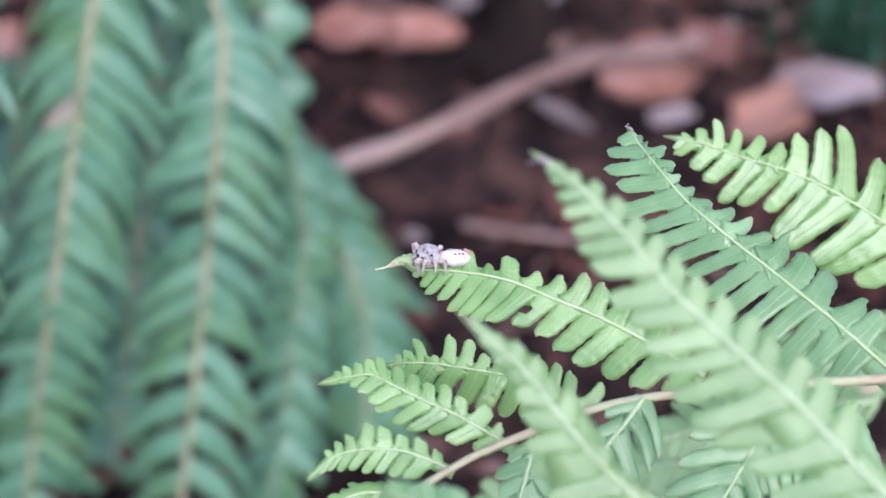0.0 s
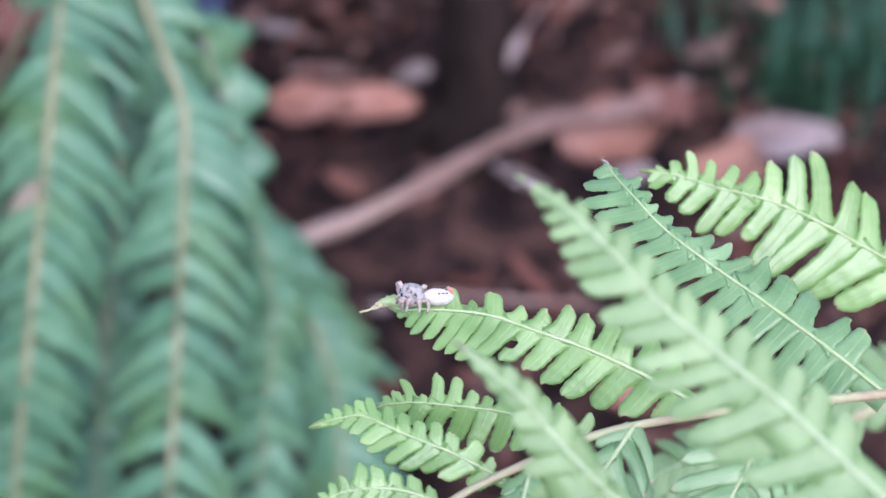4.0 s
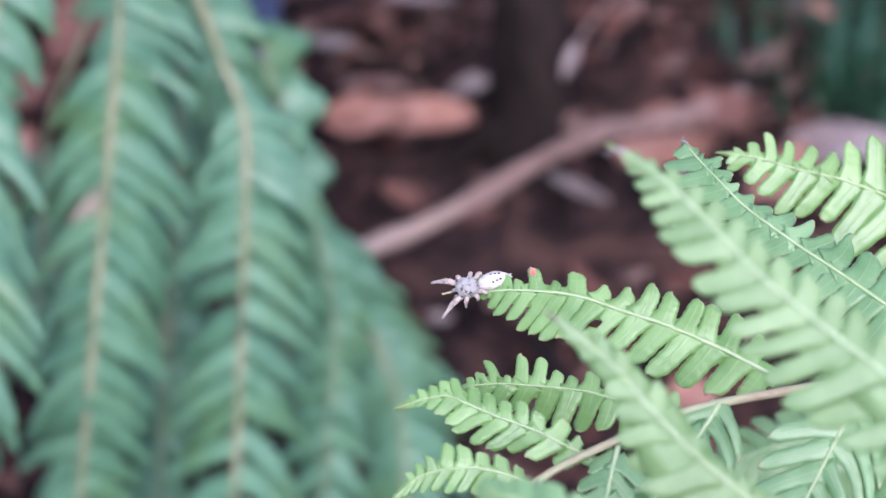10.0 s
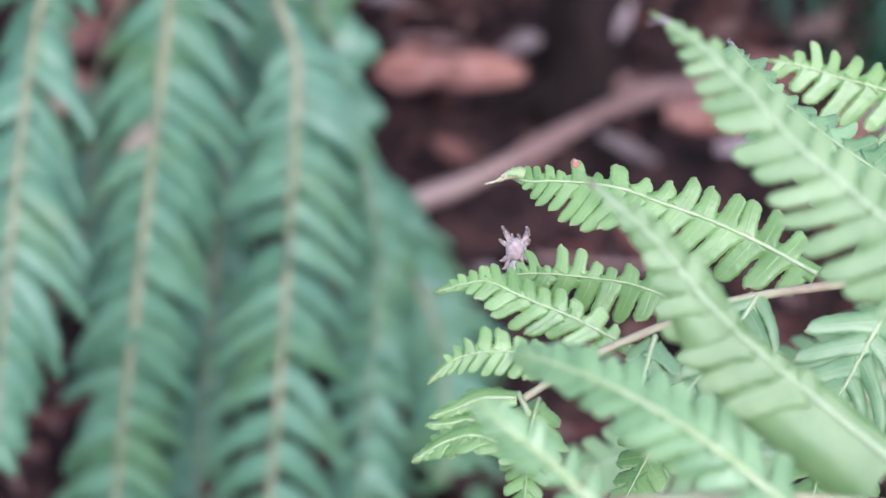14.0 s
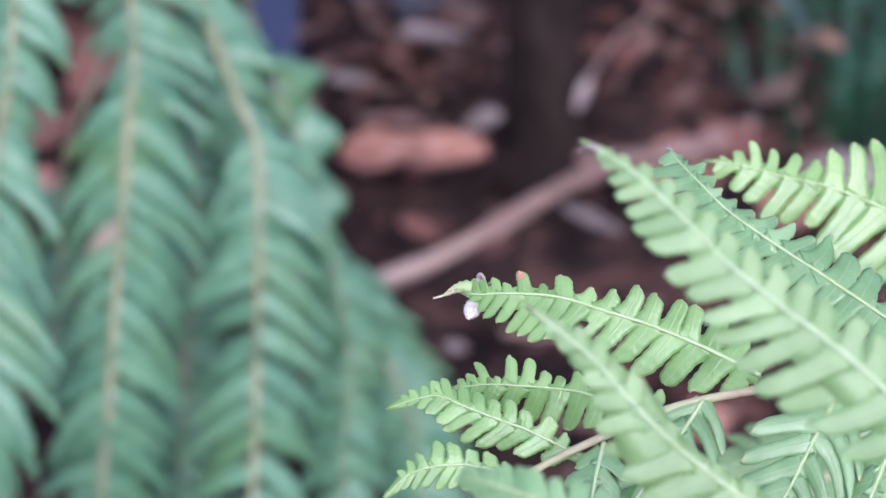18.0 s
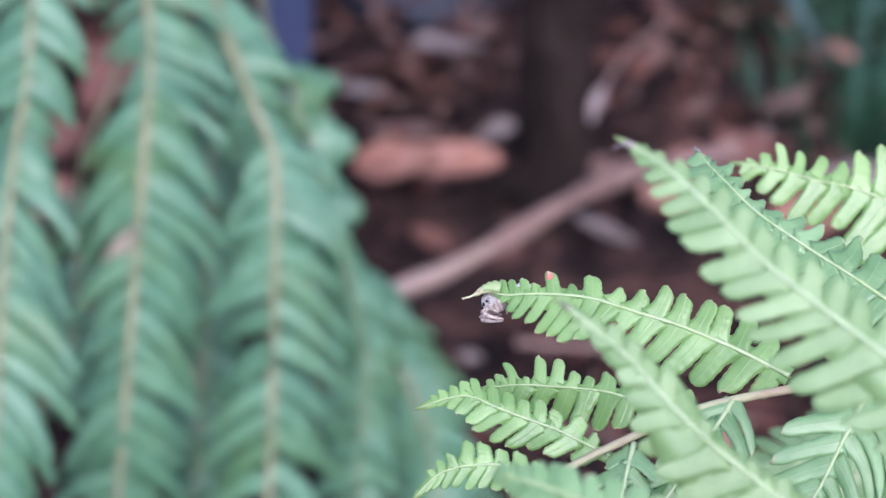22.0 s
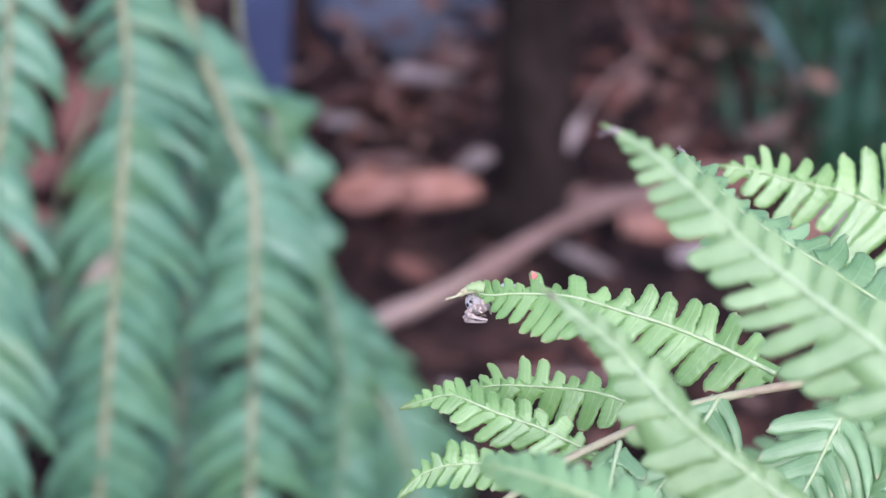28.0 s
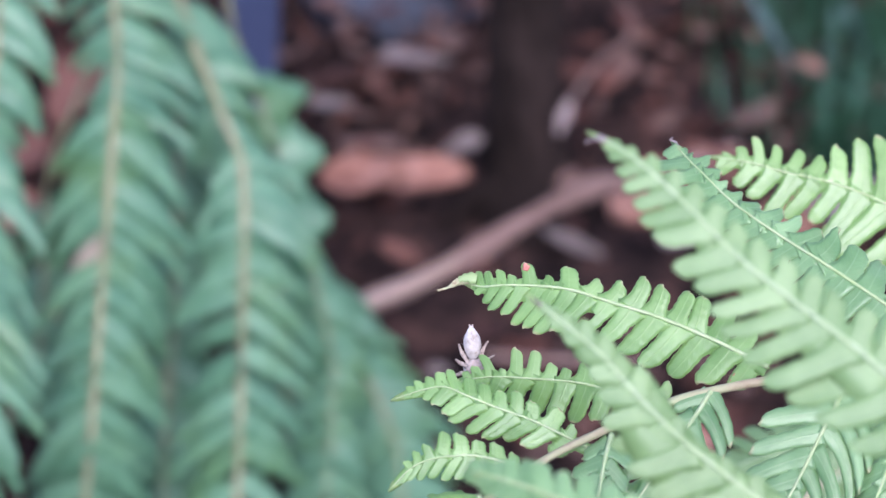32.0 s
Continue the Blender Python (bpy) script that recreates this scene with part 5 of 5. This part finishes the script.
def make_deep_fern():
    fr = thing("fern_frond", "pale green fern frond low down behind the others", "fern", "green ferns")
    part("rachis", tube([Vector((0.07746, 0.43919, 0.17113)), Vector((0.06387, 0.43474, 0.16662)), Vector((0.04648, 0.42410, 0.16286)), Vector((0.03274, 0.41447, 0.16011))], lambda s: 0.0007, rings=16), M_RACHIS, fr)
    stalk_to_ground(fr, Vector((0.07746, 0.43919, 0.17113)), Vector((0.07746, 0.43919, 0.17113)) - Vector((0.06387, 0.43474, 0.16662)), (0.18, 0.46, 0), 0.0007, M_RACHIS)
    pinna(fr, [Vector((0.06930, 0.43630, 0.16818)), Vector((0.05987, 0.43522, 0.16725)), Vector((0.05044, 0.43391, 0.16608)), Vector((0.04254, 0.43073, 0.16577))], 10, 0.0085, 0.0085, PLANE, 71, material=M_FERN_PALE)
    pinna(fr, [Vector((0.05946, 0.42993, 0.16592)), Vector((0.05006, 0.42818, 0.16426)), Vector((0.04326, 0.42572, 0.16323)), Vector((0.03644, 0.42256, 0.16293))], 10, 0.0085, 0.0085, PLANE, 72, material=M_FERN_PALE)
    pinna(fr, [Vector((0.04983, 0.42498, 0.16373)), Vector((0.04174, 0.42253, 0.16276)), Vector((0.03367, 0.42029, 0.16349)), Vector((0.02434, 0.41762, 0.16378))], 10, 0.0085, 0.0085, PLANE, 73, material=M_FERN_PALE)
    pinna(fr, [Vector((0.05310, 0.41060, 0.18498)), Vector((0.04488, 0.40979, 0.18432)), Vector((0.03848, 0.40815, 0.18417)), Vector((0.03367, 0.40620, 0.18365))], 9, 0.0052, 0.0046, PLANE, 75, material=M_FERN_PALE, grow=0.4)
    pinna(fr, [Vector((0.03807, 0.41621, 0.16187)), Vector((0.02953, 0.41626, 0.16215)), Vector((0.02031, 0.41518, 0.16270)), Vector((0.01370, 0.41320, 0.16220))], 10, 0.008, 0.008, PLANE, 74, material=M_FERN_PALE)
    return fr


make_deep_fern()


# ---- the spider: x forward, z up, origin between the two halves of the body ----
def ellipsoid(radii, centre, shape=None, sub=3, rough=0.0):
    bm = bmesh.new()
    bmesh.ops.create_icosphere(bm, subdivisions=sub, radius=1)
    for v in bm.verts:
        d = v.co.normalized()
        p = Vector((d.x * radii[0], d.y * radii[1], d.z * radii[2]))
        if shape:
            p = shape(d, p)
        v.co = p * (1 + rough * noise.noise(d * 9)) + Vector(centre)
    return bm


def leg_piece(length, r0, r1, bulge):
    """A hairy leg segment along x."""
    return tube([(0, 0, 0), (length * 0.5, 0, bulge), (length, 0, 0)], lambda s: (r0 + (r1 - r0) * s) * (1 + 0.12 * math.sin(s * 9)), rings=14, sides=8, wobble=0.14, seed=int(length * 1e6))


def make_spider():
    sp = thing("jumping_spider", "small pale grey hairy jumping spider on a fern tip", "spider")
    sp.scale = (0.92, 0.92, 0.92)
    head = part("cephalothorax", ellipsoid((0.00124, 0.00104, 0.00112), (0.00112, 0, 0.00026),
                lambda d, p: Vector((p.x, p.y * (1 + 0.18 * max(0, d.x)), p.z * (1 + 0.22 * max(0, d.x)))), 4, 0.06), M_FUZZ, sp, "grey and white mottled hairy head")
    part("abdomen", ellipsoid((0.00178, 0.0009, 0.00088), (-0.00172, 0, 0.00005),
         lambda d, p: Vector((p.x, p.y * (1 - 0.62 * max(0, -d.x) ** 2), p.z * (1 - 0.55 * max(0, -d.x) ** 2))), 4, 0.03), M_FUZZ_ABD, sp, "white tapered abdomen")
    part("belly", ellipsoid((0.00164, 0.00084, 0.0008), (-0.00166, 0, -0.0001),
         lambda d, p: Vector((p.x, p.y * (1 - 0.6 * max(0, -d.x) ** 2), p.z * (1 - 0.5 * max(0, -d.x) ** 2))), 3, 0.04), M_BELLY_PALE, sp, "cream-white underside")
    for y in (0.00013, -0.00013):
        part("spinneret", tube([(-0.0032, y, 0), (-0.0034, y * 1.2, 0.00002), (-0.00362, y * 1.4, 0.00003)], lambda s: 0.00012 * (1 - 0.5 * s), rings=6, sides=6), M_SPIDER_LEG, sp)
    part("breast", ellipsoid((0.0011, 0.00095, 0.0008), (0.00105, 0, -0.00028), None, 3, 0.06), M_BELLY, sp, "grey-brown underside of the head")
    for y, r in ((0.00034, 0.00030), (-0.00034, 0.00030)):
        part("eye", ellipsoid((r, r, r), (0.00212, y, 0.00032), sub=2), M_EYE, head, "large glossy black front eye")
    for x, y, z, r in ((0.00192, 0.00082, 0.00042, 0.00016), (0.00192, -0.00082, 0.00042, 0.00016), (0.00105, 0.0008, 0.00085, 0.00014), (0.00105, -0.0008, 0.00085, 0.00014)):
        part("eye", ellipsoid((r, r, r), (x, y, z), sub=2), M_EYE, head, "small black side eye")
    ab = sp.children[1]
    for x, y in ((-0.0015, 0.0004), (-0.0019, 0.00036), (-0.0023, 0.0003), (-0.0015, -0.0004), (-0.0019, -0.00036), (-0.0023, -0.0003)):
        z = 0.00005 + 0.00088 * math.sqrt(max(0.05, 1 - ((x + 0.00172) / 0.00178) ** 2 - (y / 0.0009) ** 2)) * 0.95
        part("spot", ellipsoid((0.00015, 0.00012, 0.00007), (x, y, z), sub=2), M_EYE, ab, "small black spot")
    for y in (0.0003, -0.0003):
        part("palp", tube([(0.0019, y, -0.0002), (0.0024, y * 1.2, -0.0003), (0.0026, y, -0.0008)], lambda s: 0.00017 * (1 - 0.3 * s), rings=10, sides=7, wobble=0.12), M_SPIDER_LEG, sp, "short pale hairy palp")
    rnd = random.Random(9)
    for host, mid, rad, mt, count in ((head, Vector((0.00112, 0, 0.00022)), (0.00112, 0.00096, 0.001), M_FUZZ_ABD, 200), (ab, Vector((-0.00165, 0, 0.00005)), (0.00166, 0.00084, 0.00082), M_FUZZ_ABD, 200)):
        bm = bmesh.new()
        for _ in range(count):
            d = Vector((rnd.gauss(0, 1), rnd.gauss(0, 1), rnd.gauss(0, 1))).normalized()
            p = mid + Vector((d.x * rad[0], d.y * rad[1], d.z * rad[2])) * (0.97 if host is head or d.x > -0.3 else 0.7)
            way = (d + Vector((-0.7, rnd.uniform(-0.4, 0.4), 0))).normalized()
            sd = way.orthogonal().normalized() * 0.00002
            sd2 = way.cross(sd)
            ring = [bm.verts.new(p + q) for q in (sd, sd2 - sd * 0.5, -sd2 - sd * 0.5)]
            top = bm.verts.new(p + way * rnd.uniform(0.00018, 0.00036))
            for a, b in ((0, 1), (1, 2), (2, 0)):
                bm.faces.new((ring[a], ring[b], top))
        part("hair", bm, mt, host, "fine pale hairs")
    legs = []
    for k, (x, yaw, up, low, r) in enumerate(((0.00165, 30, 0.0014, 0.0023, 0.0003), (0.00125, 70, 0.00105, 0.0012, 0.00023), (0.0008, 112, 0.00105, 0.0012, 0.00022), (0.0004, 150, 0.0012, 0.0015, 0.00023))):
        for sgn in (1, -1):
            thigh = part("leg", leg_piece(up, r, r * 0.95, 0.0001), M_SPIDER_LEG, sp, "greyish banded hairy leg")
            shin = part("lower_leg", leg_piece(low, r * 0.95, r * 0.35, 0.00012), M_SPIDER_LEG, thigh)
            legs.append((thigh, shin, k, sgn, x, yaw, up))
    return sp, legs


SPIDER, LEGS = make_spider()

SPIDER_ROWS = [
    (0, 0.00985, 0.37091, 0.24648, 8.0, -8.9, -171.6),
    (5, 0.00985, 0.37091, 0.24648, 5.8, -11.2, -173.5),
    (7.9, 0.00985, 0.37091, 0.24648, 5.8, -11.2, -173.5),
    (8.2, 0.00853, 0.37206, 0.24587, 4.0, -1.0, 179.9),
    (8.6, 0.00797, 0.37214, 0.24567, 0.0, 1.8, -177.4),
    (9, 0.00821, 0.37193, 0.24545, -3.0, 4.0, -175.3),
    (9.5, 0.00834, 0.37179, 0.2453, -10.0, 4.8, -170.3),
    (10, 0.00727, 0.37148, 0.24499, -24.0, 6.9, -165.5),
    (10.3, 0.00621, 0.37098, 0.24448, -34.0, 12.9, -154.7),
    (10.7, 0.00676, 0.37098, 0.24448, -33.7, 20.9, -137.2),
    (11, 0.0062, 0.37096, 0.24417, -31.0, 20.3, -132.1),
    (11.2, 0.0062, 0.37079, 0.24399, -26.8, 13.6, -123.1),
    (11.4, 0.00616, 0.37044, 0.24333, -19.6, 4.9, -110.3),
    (11.6, 0.00667, 0.36945, 0.24228, -9.2, 11.8, -99.3),
    (11.8, 0.00702, 0.36892, 0.24083, 0.4, 18.5, -94.2),
    (12, 0.00678, 0.36808, 0.239, 13.0, 18.7, -90.8),
    (12.1, 0.00664, 0.36756, 0.23816, 22.8, 24.7, -84.7),
    (12.2, 0.00675, 0.36784, 0.23743, 26.1, 26.5, -80.3),
    (12.4, 0.00645, 0.36757, 0.23656, 21.4, 26.9, -86.3),
    (12.6, 0.00579, 0.36811, 0.23524, 2.4, 36.5, -98.2),
    (12.8, 0.00451, 0.36742, 0.23274, -21.9, 36.6, -134.2),
    (13, 0.00504, 0.36711, 0.23204, 18.5, 24.4, -152.9),
    (13.2, 0.00523, 0.36761, 0.23087, 63.0, -0.4, -178.3),
    (13.4, 0.00574, 0.3684, 0.23002, 107.2, -21.8, 160.1),
    (13.7, 0.00498, 0.36994, 0.23381, 150.3, -43.6, 119.3),
    (13.9, 0.00662, 0.36849, 0.23588, 168.7, -42.0, 93.7),
    (14, 0.00682, 0.36716, 0.23813, 172.5, -38.9, 88.5),
    (14.1, 0.00707, 0.36765, 0.24132, -159.7, -37.0, 60.6),
    (14.2, 0.00722, 0.36847, 0.24267, -150.1, -32.0, 48.8),
    (14.3, 0.00732, 0.36916, 0.24314, -147.3, -29.4, 44.0),
    (14.5, 0.00705, 0.37051, 0.24263, -145.2, -23.5, 40.6),
    (14.7, 0.0064, 0.37117, 0.24209, -150.9, -16.2, 52.3),
    (14.9, 0.00666, 0.37128, 0.24163, -151.9, -7.3, 56.9),
    (15.2, 0.0077, 0.37219, 0.24254, -153.6, -1.2, 62.3),
    (15.5, 0.00814, 0.37226, 0.24283, -157.7, 8.1, 73.0),
    (19.0, 0.00814, 0.37226, 0.24283, -157.7, 8.1, 73.0),
    (19.3, 0.00808, 0.37224, 0.24289, 166.7, -35.8, 105.5),
    (19.6, 0.00802, 0.37221, 0.24295, 97.0, -35.9, 172.9),
    (19.9, 0.00795, 0.37219, 0.24301, 61.2, 7.8, -154.3),
    (29.4, 0.00795, 0.37219, 0.24301, 61.2, 7.8, -154.3),
    (29.8, 0.00726, 0.37197, 0.24281, 96.3, 8.8, -156.4),
    (30.2, 0.00656, 0.37174, 0.24261, 131.5, 10.8, -157.5),
    (30.5, 0.00673, 0.37128, 0.24239, 160.9, 19.3, -112.3),
    (30.8, 0.00657, 0.37098, 0.24206, 167.3, 16.6, -103.6),
    (31, 0.00691, 0.37088, 0.24192, 171.9, 17.7, -98.2),
    (31.2, 0.00709, 0.37054, 0.24155, 171.8, 19.7, -98.6),
    (31.4, 0.00681, 0.37087, 0.24192, 168.7, 19.0, -102.4),
    (31.5, 0.00704, 0.37077, 0.24181, 162.0, 19.7, -108.4),
    (31.6, 0.00691, 0.37052, 0.24183, 159.9, 26.0, -108.2),
    (31.7, 0.0072, 0.36964, 0.24144, 158.0, 34.9, -105.0),
    (31.8, 0.00771, 0.36816, 0.23963, 162.7, 44.2, -92.2),
    (31.9, 0.00712, 0.36699, 0.23936, 167.0, 48.2, -86.4),
    (32, 0.00715, 0.36669, 0.23929, 167.1, 48.2, -86.4),
]


# the near frond nods a little near the end
NOD_ROWS = [(0, 0.0, 0.0, 0.0), (28.8, 0.0, 0.0, 0.0), (29.2, -0.00014, 3e-05, 4e-05), (29.5, -0.00033, -6e-05, -6e-05), (30, -0.00062, -0.00065, -0.00071), (30.5, -0.00043, -0.00049, -0.00055), (31, -0.00062, -0.00071, -0.00078), (31.5, -0.00058, -0.00068, -0.00075), (32, -0.00067, -0.00068, -0.00075)]


def motions():
    walk(NEAR_FERN, [(t, pose(*p)) for t, *p in NOD_ROWS])
    walk(SPIDER, [(t, pose(*p)) for t, *p in SPIDER_ROWS])
    # legs: gathered under the body, gripping from below, or stretched out when it hangs and leaps
    for thigh, shin, k, sgn, x, yaw, up in LEGS:
        rows, lower = [], []
        for t, state in STANCE:
            turn, lift, knee = POSES[state][k]
            sway = 3 * math.sin(t * 2.3 + 2 * k + sgn)
            rows.append((t, pose(x, 0.00055 * sgn, -0.00025, 0, -lift + sway, sgn * (turn + sway))))
            lower.append((t, pose(up, 0, 0, 0, knee - sway, 0)))
        walk(thigh, rows)
        walk(shin, lower)


# for each pair of legs from the front: turn outwards, lift, bend of the knee
POSES = {
    "sit": ((44, 34, 146), (62, 34, 112), (108, 34, 112), (138, 34, 118)),
    "probe": ((30, 20, 60), (62, 30, 110), (115, 35, 130), (150, 35, 120)),
    "reach": ((26, 10, 34), (70, 25, 75), (110, 25, 70), (150, 20, 60)),
    "spread": ((30, 14, 34), (78, 34, 84), (122, 24, 70), (156, 22, 56)),
    "grip": ((18, -14, 128), (44, -8, 132), (80, -4, 128), (118, 8, 132)),
    "tangle": ((34, 6, 14), (66, 44, 122), (104, 48, 128), (140, 40, 110)),
    "rear": ((24, 30, 108), (50, 22, 100), (140, 28, 100), (160, 25, 95)),
    "leap": ((34, 26, 90), (82, 22, 66), (120, 20, 60), (158, 14, 40)),
}
STANCE = [(0, "sit"), (9.7, "sit"), (10.0, "probe"), (10.4, "probe"), (10.8, "sit"), (11.1, "sit"), (11.35, "spread"), (11.8, "spread"), (12.1, "spread"), (12.6, "reach"), (13.8, "reach"),
          (14.0, "rear"), (14.15, "spread"), (14.3, "spread"), (14.7, "grip"), (30.0, "grip"), (30.4, "tangle"), (31.3, "tangle"), (31.6, "leap"), (31.8, "spread"), (32, "spread")]
motions()
